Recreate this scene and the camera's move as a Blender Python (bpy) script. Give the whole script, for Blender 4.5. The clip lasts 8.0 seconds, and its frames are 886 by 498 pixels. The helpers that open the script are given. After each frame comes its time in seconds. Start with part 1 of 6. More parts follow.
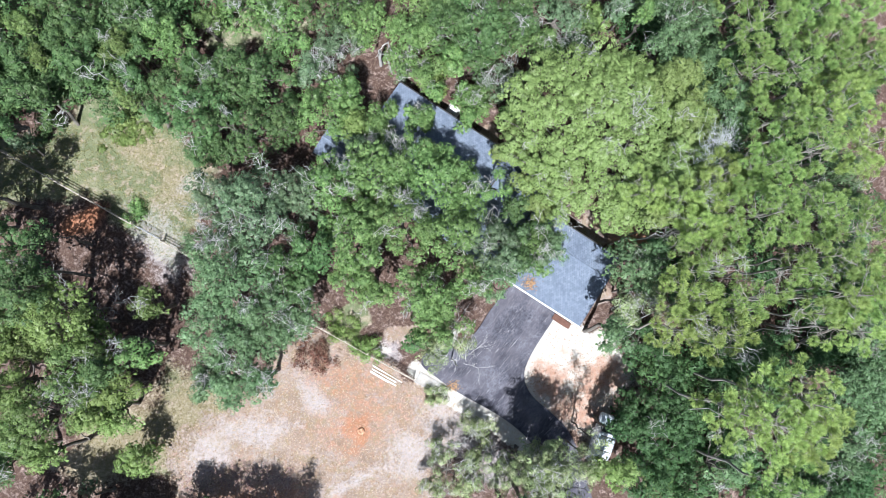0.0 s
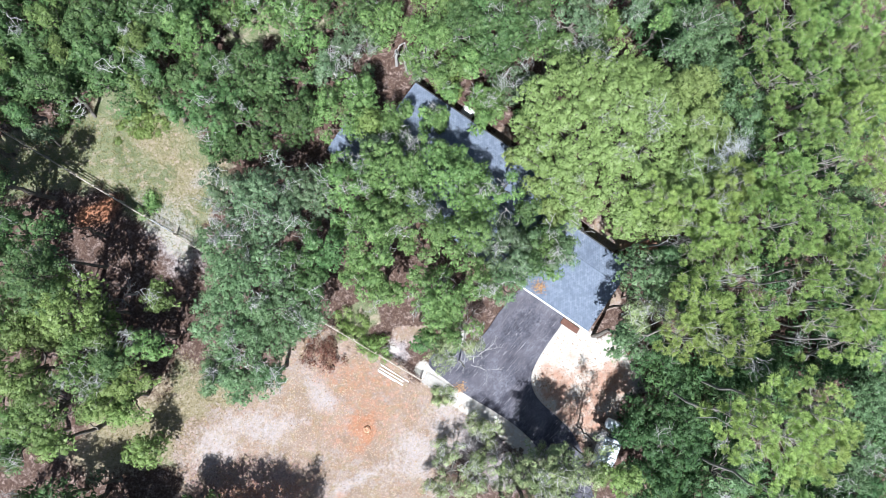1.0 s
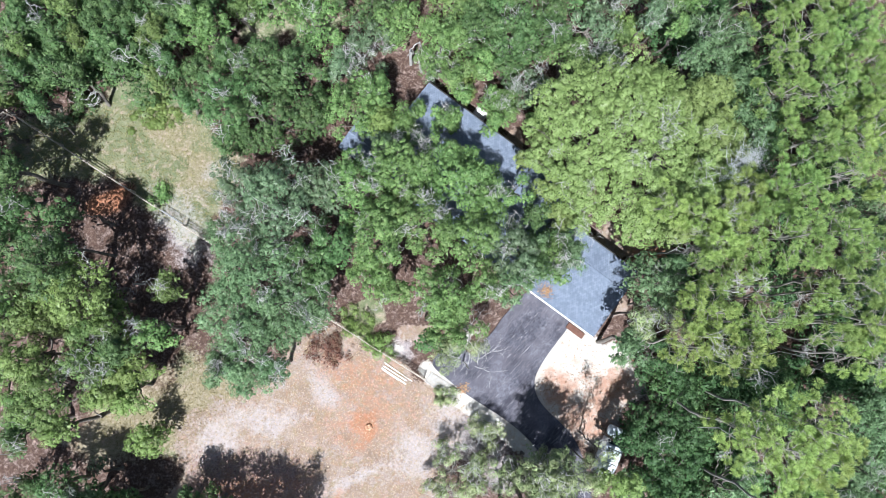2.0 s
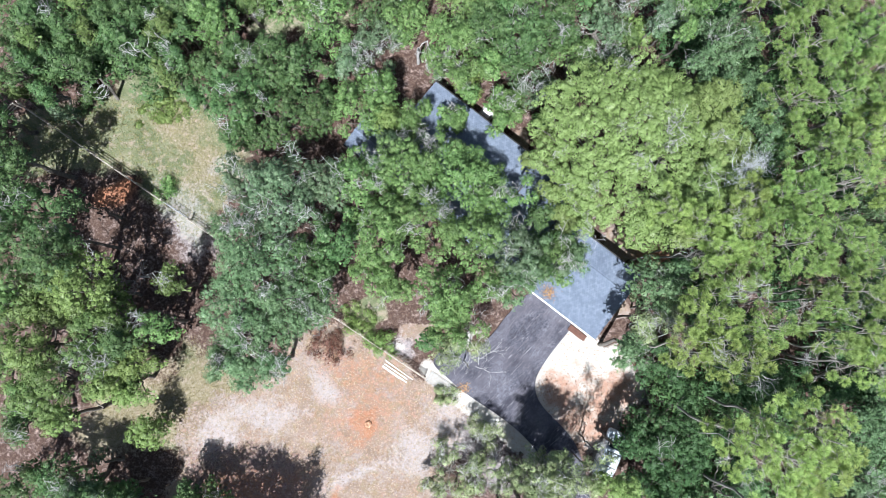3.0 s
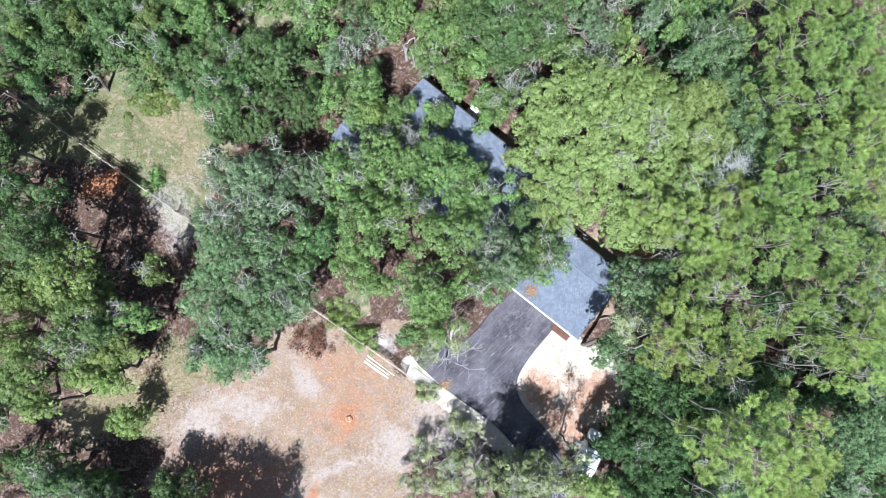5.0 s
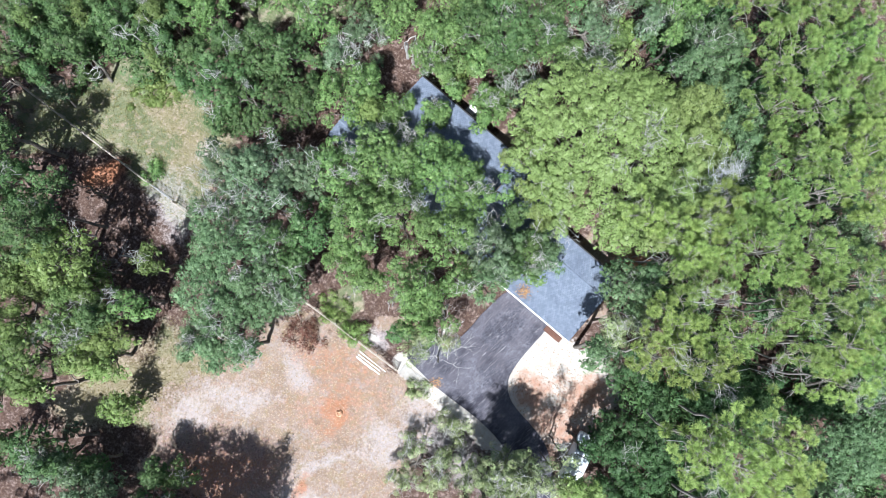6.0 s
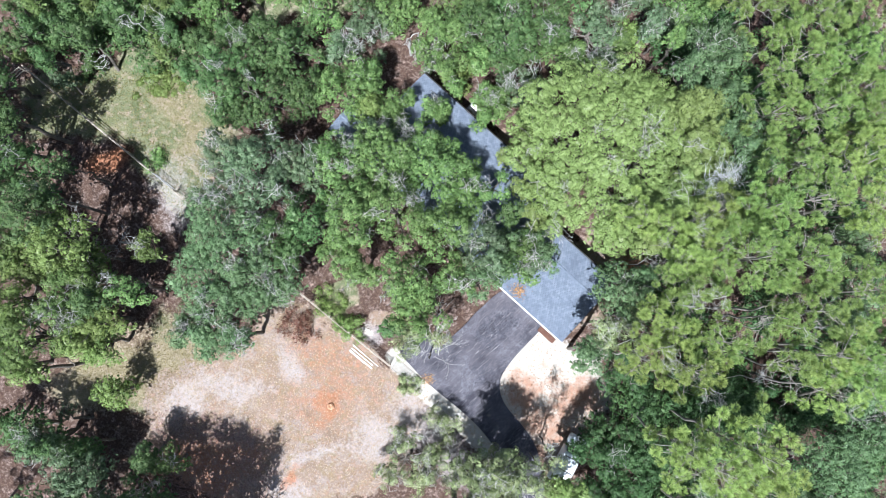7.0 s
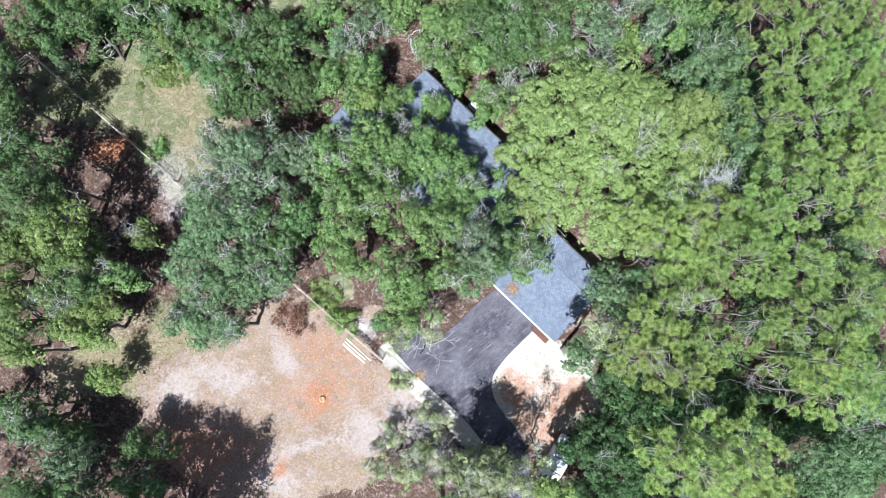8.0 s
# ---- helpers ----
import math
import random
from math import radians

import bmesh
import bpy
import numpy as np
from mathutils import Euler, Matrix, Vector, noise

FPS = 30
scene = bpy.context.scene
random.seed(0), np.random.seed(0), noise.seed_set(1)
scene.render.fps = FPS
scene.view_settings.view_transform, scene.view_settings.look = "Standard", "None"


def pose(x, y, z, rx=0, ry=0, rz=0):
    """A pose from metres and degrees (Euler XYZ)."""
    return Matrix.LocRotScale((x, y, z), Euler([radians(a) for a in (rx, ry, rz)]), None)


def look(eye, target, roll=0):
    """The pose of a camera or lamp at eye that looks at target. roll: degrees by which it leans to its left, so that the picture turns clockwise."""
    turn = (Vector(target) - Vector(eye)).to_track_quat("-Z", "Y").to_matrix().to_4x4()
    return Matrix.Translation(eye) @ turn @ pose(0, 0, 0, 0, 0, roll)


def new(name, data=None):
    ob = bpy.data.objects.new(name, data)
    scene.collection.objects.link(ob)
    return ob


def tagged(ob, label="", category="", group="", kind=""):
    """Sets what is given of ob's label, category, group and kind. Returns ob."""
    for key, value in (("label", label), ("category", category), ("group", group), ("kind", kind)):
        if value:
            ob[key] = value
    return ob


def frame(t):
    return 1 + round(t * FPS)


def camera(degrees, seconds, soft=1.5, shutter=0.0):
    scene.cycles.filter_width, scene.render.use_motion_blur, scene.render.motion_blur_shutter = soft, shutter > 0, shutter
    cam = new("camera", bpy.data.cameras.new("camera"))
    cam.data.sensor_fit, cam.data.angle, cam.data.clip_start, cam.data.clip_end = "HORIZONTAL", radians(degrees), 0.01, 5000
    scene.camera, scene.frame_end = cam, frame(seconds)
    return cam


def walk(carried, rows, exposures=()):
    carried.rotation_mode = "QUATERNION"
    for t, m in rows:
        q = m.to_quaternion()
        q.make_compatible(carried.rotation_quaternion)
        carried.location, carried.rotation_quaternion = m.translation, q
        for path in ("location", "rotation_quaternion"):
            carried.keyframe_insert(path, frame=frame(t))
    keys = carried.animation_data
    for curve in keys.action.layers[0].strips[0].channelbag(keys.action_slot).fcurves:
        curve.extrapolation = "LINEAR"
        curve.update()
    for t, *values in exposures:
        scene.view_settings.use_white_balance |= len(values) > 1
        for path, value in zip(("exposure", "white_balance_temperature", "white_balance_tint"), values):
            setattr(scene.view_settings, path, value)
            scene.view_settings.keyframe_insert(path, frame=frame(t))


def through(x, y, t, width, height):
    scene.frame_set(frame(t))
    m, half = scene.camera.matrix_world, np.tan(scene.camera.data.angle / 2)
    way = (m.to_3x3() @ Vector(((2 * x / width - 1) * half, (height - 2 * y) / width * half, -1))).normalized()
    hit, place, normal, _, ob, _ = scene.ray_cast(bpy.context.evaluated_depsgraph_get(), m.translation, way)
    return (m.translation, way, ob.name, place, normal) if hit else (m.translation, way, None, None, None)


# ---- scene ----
cam = camera(67.5, 8.0, soft=0.9)
PATH = [
    (0, (0.084, -0.092, 63.447), (0.254, 0.042, 61.458), 47.0),
    (0.5, (-0.141, 0.053, 63.521), (0.019, 0.185, 61.532), 46.5),
    (1, (-0.233, 0.038, 63.537), (-0.085, 0.173, 61.547), 44.5),
    (1.5, (-0.437, -0.024, 63.514), (-0.297, 0.115, 61.524), 43.2),
    (3, (0.0, 0.0, 63.594), (0.107, 0.136, 61.601), 38.3),
    (3.5, (0.48, -0.087, 63.589), (0.578, 0.05, 61.596), 36.3),
    (4, (1.135, -0.269, 63.593), (1.224, -0.128, 61.6), 33.3),
    (4.5, (1.846, -0.41, 63.624), (1.929, -0.268, 61.631), 31.2),
    (6, (4.16, -0.71, 63.874), (4.199, -0.566, 61.88), 18.1),
    (6.5, (5.14, -0.912, 63.917), (5.153, -0.765, 61.922), 8.8),
    (7, (5.887, -1.107, 63.985), (5.883, -0.959, 61.99), 3.3),
    (7.5, (6.693, -1.388, 64.047), (6.673, -1.235, 62.053), -2.0),
    (8, (7.494, -1.642, 64.024), (7.453, -1.486, 62.03), -8.2),
]
walk(cam, [(t, look(eye, target, roll)) for t, eye, target, roll in PATH], exposures=[(0, 0.98, 6420, 11.5), (8, 0.98, 6420, 11.5)])

# ---- daylight: a high sun from the south-south-west, clear sky ----
SUN_FROM = Vector((-0.30, -0.95, 1.80)).normalized()
world = bpy.data.worlds.new("world")
scene.world = world
world.use_nodes = True
sky = world.node_tree.nodes.new("ShaderNodeTexSky")
sky.sky_type, sky.sun_disc = "NISHITA", False
sky.sun_elevation = math.asin(SUN_FROM.z)
sky.sun_rotation = math.atan2(SUN_FROM.x, SUN_FROM.y)
background = world.node_tree.nodes["Background"]
background.inputs["Strength"].default_value = 0.050
world.node_tree.links.new(sky.outputs[0], background.inputs[0])
sun = new("sun", bpy.data.lights.new("sun", "SUN"))
sun.data.energy, sun.data.angle, sun.data.color = 4.75, radians(0.53), (0.925, 0.952, 1.0)
sun.matrix_world = look(SUN_FROM * 100, (0, 0, 0))


# ---- materials ----
class Nodes:
    """Short hand for a node material."""

    def __init__(self, name, rough=0.8, spec=0.3):
        self.mat = bpy.data.materials.new(name)
        self.mat.use_nodes = True
        self.tree = self.mat.node_tree
        self.bsdf = self.tree.nodes["Principled BSDF"]
        self.bsdf.inputs["Roughness"].default_value = rough
        self.bsdf.inputs["Specular IOR Level"].default_value = spec

    def add(self, kind, **values):
        node = self.tree.nodes.new(kind)
        for key, value in values.items():
            if key in node.inputs:
                node.inputs[key].default_value = value
        return node

    def link(self, a, b):
        self.tree.links.new(a, b)

    def coords(self, which="Object"):
        return self.add("ShaderNodeTexCoord").outputs[which]

    def place(self):
        return self.add("ShaderNodeNewGeometry").outputs["Position"]

    def noise(self, scale, vector=None, detail=4.0, rough=0.6, distort=0.0):
        node = self.add("ShaderNodeTexNoise", Scale=scale, Detail=detail, Roughness=rough, Distortion=distort)
        self.link(vector if vector is not None else self.place(), node.inputs["Vector"])
        return node.outputs["Fac"]

    def ramp(self, fac, *stops):
        node = self.add("ShaderNodeValToRGB")
        while len(node.color_ramp.elements) < len(stops):
            node.color_ramp.elements.new(0.5)
        for element, (at, colour) in zip(node.color_ramp.elements, stops):
            element.position = at
            element.color = (*colour, 1) if len(colour) == 3 else colour
        self.link(fac, node.inputs[0])
        return node.outputs[0]

    def fade(self, fac, low, high):
        node = self.add("ShaderNodeMapRange")
        node.interpolation_type = "SMOOTHSTEP"
        node.inputs["From Min"].default_value, node.inputs["From Max"].default_value = low, high
        self.link(fac, node.inputs["Value"])
        return node.outputs[0]

    def math(self, op, a, b):
        node = self.add("ShaderNodeMath")
        node.operation = op
        for n, v in enumerate((a, b)):
            if isinstance(v, (int, float)):
                node.inputs[n].default_value = v
            else:
                self.link(v, node.inputs[n])
        return node.outputs[0]

    def mix(self, fac, a, b, blend="MIX"):
        node = self.add("ShaderNodeMix")
        node.data_type, node.blend_type = "RGBA", blend
        for socket, v in ((node.inputs[0], fac), (node.inputs[6], a), (node.inputs[7], b)):
            if isinstance(v, (int, float)):
                socket.default_value = v
            elif isinstance(v, tuple):
                socket.default_value = (*v, 1)
            else:
                self.link(v, socket)
        return node.outputs[2]

    def bump(self, height, strength=0.5, distance=0.05):
        node = self.add("ShaderNodeBump", Strength=strength, Distance=distance)
        self.link(height, node.inputs["Height"])
        self.link(node.outputs[0], self.bsdf.inputs["Normal"])

    def colour(self, socket):
        if isinstance(socket, tuple):
            self.bsdf.inputs["Base Color"].default_value = (*socket, 1)
        else:
            self.link(socket, self.bsdf.inputs["Base Color"])
        return self.mat


def leaf_material(name, dark, mid, light, pale, pale_share=0.06, through=0.06):
    """Leaves: each one its own tone, soft patches of tone over the crown, each tree a little different, some light coming through."""
    n = Nodes(name, 0.55, 0.32)
    geometry = n.add("ShaderNodeNewGeometry")
    own = geometry.outputs["Random Per Island"]
    patch = n.noise(0.55, geometry.outputs["Position"], 3.0)
    tuft = n.noise(2.4, geometry.outputs["Position"], 2.0, 0.5)
    tone = n.math("ADD", n.math("MULTIPLY", own, 0.24), n.math("ADD", n.math("MULTIPLY", patch, 0.52), n.math("MULTIPLY", n.fade(tuft, 0.36, 0.64), 0.38)))
    base = n.ramp(tone, (0.22, dark), (0.58, mid), (1.0, light))
    spots = n.fade(n.noise(1.3, geometry.outputs["Position"], 3.0, 0.7), 0.66 - pale_share, 0.74)
    base = n.mix(n.math("MULTIPLY", spots, 0.75), base, pale)
    tree = n.add("ShaderNodeObjectInfo").outputs["Random"]
    shift = n.add("ShaderNodeHueSaturation")
    n.link(n.math("ADD", n.math("MULTIPLY", tree, 0.022), 0.486), shift.inputs["Hue"])
    n.link(n.math("ADD", n.math("MULTIPLY", tree, 0.30), 0.92), shift.inputs["Value"])
    n.link(base, shift.inputs["Color"])
    n.colour(shift.outputs[0])
    glow = n.add("ShaderNodeBsdfTranslucent")
    n.link(shift.outputs[0], glow.inputs["Color"])
    both = n.add("ShaderNodeMixShader", Fac=through)
    n.link(n.bsdf.outputs[0], both.inputs[1])
    n.link(glow.outputs[0], both.inputs[2])
    n.link(both.outputs[0], n.tree.nodes["Material Output"].inputs["Surface"])
    return n.mat


def plain(name, a, b, scale, rough=0.8, spec=0.3, bump=0.0, detail=5.0):
    """Two tones of one stuff, mottled at two sizes."""
    n = Nodes(name, rough, spec)
    where = n.coords()
    fac = n.math("ADD", n.math("MULTIPLY", n.noise(scale, where, detail), 0.6), n.math("MULTIPLY", n.noise(scale * 0.17, where, 3), 0.4))
    if bump:
        n.bump(n.noise(scale * 3, where, 4), bump, 0.02)
    return n.colour(n.ramp(fac, (0.36, a), (0.64, b)))


LEAVES = {
    "oak": leaf_material("oak_leaves", (0.044, 0.089, 0.027), (0.107, 0.195, 0.058), (0.218, 0.322, 0.115), (0.326, 0.408, 0.242)),
    # darker copy of the oak leaves, shade put into the colour
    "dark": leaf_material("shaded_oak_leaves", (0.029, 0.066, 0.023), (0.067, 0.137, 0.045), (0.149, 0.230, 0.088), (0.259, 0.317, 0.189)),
    "moss": leaf_material("mossy_oak_leaves", (0.041, 0.077, 0.038), (0.093, 0.153, 0.076), (0.180, 0.251, 0.137), (0.319, 0.382, 0.289), 0.12),
    "grey": leaf_material("grey_oak_leaves", (0.042, 0.090, 0.037), (0.096, 0.173, 0.075), (0.185, 0.288, 0.137), (0.338, 0.449, 0.303), 0.09),
    "lime": leaf_material("light_oak_leaves", (0.074, 0.124, 0.030), (0.146, 0.227, 0.061), (0.251, 0.336, 0.127), (0.312, 0.381, 0.244)),
    "olive": leaf_material("olive_oak_leaves", (0.044, 0.080, 0.021), (0.109, 0.174, 0.049), (0.198, 0.273, 0.098), (0.259, 0.311, 0.194)),
    "sun": leaf_material("yellow_green_leaves", (0.137, 0.203, 0.063), (0.213, 0.305, 0.100), (0.297, 0.392, 0.154), (0.385, 0.438, 0.276), 0.06, 0.22),
    "holly": leaf_material("glossy_green_leaves", (0.019, 0.052, 0.018), (0.046, 0.106, 0.036), (0.095, 0.175, 0.069), (0.147, 0.233, 0.127), 0.0),
    "thin": leaf_material("sparse_oak_leaves", (0.099, 0.146, 0.058), (0.208, 0.271, 0.119), (0.356, 0.410, 0.203), (0.542, 0.557, 0.420), 0.12),
    "dead": leaf_material("dead_leaves", (0.070, 0.032, 0.020), (0.160, 0.075, 0.045), (0.260, 0.150, 0.095), (0.30, 0.20, 0.14), 0.03),
    "deep": leaf_material("deep_green_pine_needles", (0.086, 0.158, 0.043), (0.193, 0.306, 0.089), (0.299, 0.414, 0.136), (0.313, 0.402, 0.178), 0.0, 0.20),
    "pine": leaf_material("pine_needles", (0.104, 0.167, 0.043), (0.243, 0.354, 0.101), (0.384, 0.501, 0.163), (0.376, 0.475, 0.198), 0.0, 0.20),
}
BARK = plain("grey_bark", (0.085, 0.075, 0.065), (0.24, 0.225, 0.20), 6.0, 0.9, 0.15, 0.4)
PINE_BARK = plain("pine_bark", (0.20, 0.185, 0.165), (0.42, 0.40, 0.37), 5.0, 0.9, 0.15, 0.4)
DEAD_WOOD = plain("bleached_dead_wood", (0.34, 0.335, 0.32), (0.58, 0.58, 0.565), 5.0, 0.85, 0.2, 0.3)
SILVER_WOOD = plain("silver_grey_dead_twigs", (0.42, 0.44, 0.45), (0.62, 0.65, 0.66), 5.0, 0.8, 0.2, 0.2)
FENCE_WOOD = plain("weathered_fence_wood", (0.34, 0.30, 0.25), (0.58, 0.54, 0.47), 5.0, 0.85, 0.2, 0.3)
PLANK_WOOD = plain("bleached_plank_wood", (0.60, 0.57, 0.50), (0.80, 0.78, 0.72), 4.0, 0.8, 0.2, 0.2)
STEP_WOOD = plain("red_brown_timber", (0.095, 0.046, 0.034), (0.165, 0.088, 0.066), 4.0, 0.75, 0.25, 0.2)
WHITE_PAINT = plain("white_gutter_paint", (0.70, 0.70, 0.69), (0.84, 0.84, 0.83), 2.0, 0.45, 0.4)
DARK_TRIM = plain("dark_trim_paint", (0.025, 0.023, 0.022), (0.05, 0.045, 0.042), 2.0, 0.6, 0.3)
GALVANISED = plain("dull_galvanised_wire", (0.30, 0.31, 0.31), (0.48, 0.49, 0.49), 4.0, 0.5, 0.5)
WALL_PAINT = plain("tan_house_siding", (0.38, 0.30, 0.22), (0.48, 0.40, 0.31), 1.5, 0.8, 0.25, 0.1)
# darker than the tabs: paints the shade in the gaps between shingles
ROOF_DECK = plain("shingle_gap_shade", (0.06, 0.072, 0.095), (0.09, 0.105, 0.135), 3.0, 0.9, 0.2)
GLASS_DARK = plain("dark_window_glass", (0.03, 0.045, 0.055), (0.05, 0.07, 0.085), 1.0, 0.08, 0.6)


def shingle_material():
    n = Nodes("grey_blue_asphalt_shingle", 0.85, 0.2)
    own = n.add("ShaderNodeNewGeometry").outputs["Random Per Island"]
    where = n.coords()
    tab = n.ramp(own, (0.05, (0.145, 0.180, 0.235)), (0.5, (0.172, 0.212, 0.272)), (0.95, (0.205, 0.248, 0.312)))
    grit = n.ramp(n.noise(60, where, 2), (0.3, (0.75, 0.75, 0.75)), (0.7, (1.15, 1.15, 1.15)))
    worn = n.ramp(n.noise(0.6, where, 4), (0.35, (0.86, 0.87, 0.9)), (0.7, (1.1, 1.1, 1.08)))
    return n.colour(n.mix(1.0, n.mix(1.0, tab, grit, "MULTIPLY"), worn, "MULTIPLY"))


def asphalt_material():
    n = Nodes("worn_dark_asphalt", 0.9, 0.2)
    where = n.place()
    grit = n.noise(22, where, 5, 0.75)
    base = n.ramp(grit, (0.3, (0.027, 0.027, 0.037)), (0.7, (0.058, 0.058, 0.076)))
    worn = n.math("MULTIPLY", n.fade(n.noise(0.42, where, 5, 0.65, 0.6), 0.40, 0.66), n.fade(n.noise(3.0, where, 6, 0.75, 2.0), 0.36, 0.64))
    base = n.mix(n.math("MULTIPLY", n.fade(n.noise(0.3, where, 3), 0.40, 0.62), 0.55), base, (0.13, 0.125, 0.145))
    base = n.mix(n.math("MULTIPLY", worn, 0.75), base, (0.19, 0.195, 0.23))
    blotch = n.fade(n.noise(5.5, where, 5, 0.8, 1.2), 0.50, 0.66)
    base = n.mix(n.math("MULTIPLY", blotch, 0.30), base, (0.135, 0.140, 0.175))
    along = n.add("ShaderNodeMapping")
    along.vector_type = "TEXTURE"
    along.inputs["Rotation"].default_value[2] = radians(48)
    along.inputs["Scale"].default_value = (2.8, 0.45, 1.0)
    n.link(where, along.inputs["Vector"])
    streaks = n.noise(2.4, along.outputs[0], 5, 0.7, 1.2)
    base = n.mix(n.math("MULTIPLY", n.fade(streaks, 0.50, 0.70), 0.40), base, (0.24, 0.235, 0.25))
    scrape = n.add("ShaderNodeMapping")
    scrape.vector_type = "TEXTURE"
    scrape.inputs["Rotation"].default_value[2] = radians(44)
    scrape.inputs["Scale"].default_value = (2.2, 0.30, 1.0)
    n.link(where, scrape.inputs["Vector"])
    thin_marks = n.math("MULTIPLY", n.fade(n.noise(2.0, scrape.outputs[0], 4, 0.6, 0.5), 0.58, 0.68), n.fade(n.noise(0.35, where, 3), 0.44, 0.58))
    base = n.mix(n.math("MULTIPLY", thin_marks, 0.65), base, (0.32, 0.315, 0.335))
    dust = n.fade(n.noise(9, where, 4, 0.8), 0.66, 0.78)
    base = n.mix(n.math("MULTIPLY", dust, 0.10), base, (0.30, 0.25, 0.20))
    n.bump(grit, 0.4, 0.01)
    return n.colour(base)


def ground_material():
    n = Nodes("sandy_woodland_soil", 0.95, 0.1)
    where = n.place()

    def kind(name):
        node = n.add("ShaderNodeAttribute")
        node.attribute_name = name
        return node.outputs["Fac"]

    middle = n.noise(1.3, where, 4, 0.65)
    fine, small, wide = n.noise(16, where, 4, 0.75), n.noise(4.2, where, 5, 0.7), n.noise(0.5, where, 4, 0.6)

    def broken(name, grain=0.55, soft=0.12):
        """The edge of a patch, frayed by small and fine noise."""
        fray = n.math("ADD", n.math("ADD", n.math("MULTIPLY", small, grain), n.math("MULTIPLY", fine, grain * 0.6)), n.math("MULTIPLY", middle, grain))
        return n.fade(n.math("ADD", kind(name), n.math("SUBTRACT", fray, grain * 1.3)), 0.5 - soft, 0.5 + soft)

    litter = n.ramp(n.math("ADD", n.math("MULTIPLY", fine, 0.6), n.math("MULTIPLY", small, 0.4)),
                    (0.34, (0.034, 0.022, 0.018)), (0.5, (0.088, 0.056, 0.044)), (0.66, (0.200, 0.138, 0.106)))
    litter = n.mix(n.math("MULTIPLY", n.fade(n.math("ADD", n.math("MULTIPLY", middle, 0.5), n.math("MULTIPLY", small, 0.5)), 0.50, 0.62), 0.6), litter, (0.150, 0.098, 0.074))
    field = n.ramp(n.math("ADD", n.math("MULTIPLY", fine, 0.5), n.math("MULTIPLY", wide, 0.5)),
                   (0.34, (0.168, 0.120, 0.090)), (0.5, (0.256, 0.194, 0.149)), (0.66, (0.332, 0.268, 0.222)))
    drifts = n.noise(0.42, where, 5, 0.7, 0.8)
    field = n.mix(n.math("MULTIPLY", n.fade(n.math("ADD", n.math("MULTIPLY", drifts, 0.7), n.math("MULTIPLY", small, 0.3)), 0.49, 0.58), 0.85), field, n.ramp(fine, (0.35, (0.245, 0.203, 0.180)), (0.65, (0.38, 0.338, 0.322))))
    field = n.mix(n.math("MULTIPLY", n.fade(n.noise(0.8, where, 5, 0.75), 0.48, 0.62), 0.55), field, n.ramp(fine, (0.35, (0.19, 0.155, 0.075)), (0.65, (0.31, 0.265, 0.150))))
    field = n.mix(n.math("MULTIPLY", n.fade(n.noise(1.6, where, 6, 0.75, 1.0), 0.50, 0.64), 0.6), field, (0.34, 0.195, 0.13))
    field = n.mix(n.math("MULTIPLY", n.fade(n.noise(9, where, 4, 0.8, 1.5), 0.54, 0.68), 0.5), field, (0.36, 0.31, 0.245))
    field = n.mix(n.math("MULTIPLY", n.fade(n.noise(7, where, 5, 0.8), 0.52, 0.66), 0.6), field, (0.13, 0.082, 0.06))
    clods = n.math("ADD", n.math("MULTIPLY", n.noise(2.6, where, 6, 0.8, 1.2), 0.6), n.math("MULTIPLY", fine, 0.4))
    field = n.mix(n.math("MULTIPLY", n.fade(clods, 0.48, 0.58), 0.5), field, n.ramp(middle, (0.40, (0.19, 0.135, 0.105)), (0.60, (0.225, 0.175, 0.125))))
    field = n.mix(n.math("MULTIPLY", n.fade(n.noise(4.4, where, 5, 0.8, 0.6), 0.56, 0.66), 0.5), field, (0.47, 0.43, 0.41))
    straw = n.ramp(n.math("ADD", n.math("MULTIPLY", fine, 0.55), n.math("MULTIPLY", small, 0.45)), (0.34, (0.15, 0.13, 0.075)), (0.5, (0.265, 0.225, 0.145)), (0.66, (0.40, 0.345, 0.25)))
    grass = n.ramp(n.math("ADD", n.math("MULTIPLY", fine, 0.6), n.math("MULTIPLY", wide, 0.4)),
                   (0.34, (0.062, 0.088, 0.040)), (0.5, (0.145, 0.168, 0.088)), (0.66, (0.310, 0.300, 0.200)))
    grass = n.mix(n.math("MULTIPLY", n.fade(middle, 0.50, 0.64), 0.5), grass, (0.32, 0.26, 0.175))
    sand = n.ramp(n.math("ADD", n.math("MULTIPLY", fine, 0.4), n.math("MULTIPLY", small, 0.6)),
                  (0.32, (0.33, 0.22, 0.135)), (0.45, (0.46, 0.425, 0.365)), (0.66, (0.53, 0.565, 0.57)))
    pale = n.ramp(n.math("ADD", n.math("MULTIPLY", fine, 0.5), n.math("MULTIPLY", small, 0.5)), (0.36, (0.30, 0.27, 0.265)), (0.64, (0.53, 0.52, 0.53)))
    rust = n.ramp(n.math("ADD", n.math("MULTIPLY", fine, 0.5), n.math("MULTIPLY", small, 0.5)), (0.36, (0.20, 0.075, 0.038)), (0.64, (0.50, 0.225, 0.12)))
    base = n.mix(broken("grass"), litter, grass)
    base = n.mix(n.math("MULTIPLY", broken("straw", 1.4, 0.35), 0.85), base, straw)
    base = n.mix(broken("field"), base, field)
    base = n.mix(n.math("MULTIPLY", broken("pale", 2.2, 0.6), 0.6), base, pale)
    base = n.mix(broken("sand", 0.6, 0.16), base, sand)
    base = n.mix(n.math("MULTIPLY", broken("rust", 1.5, 0.4), 0.75), base, rust)
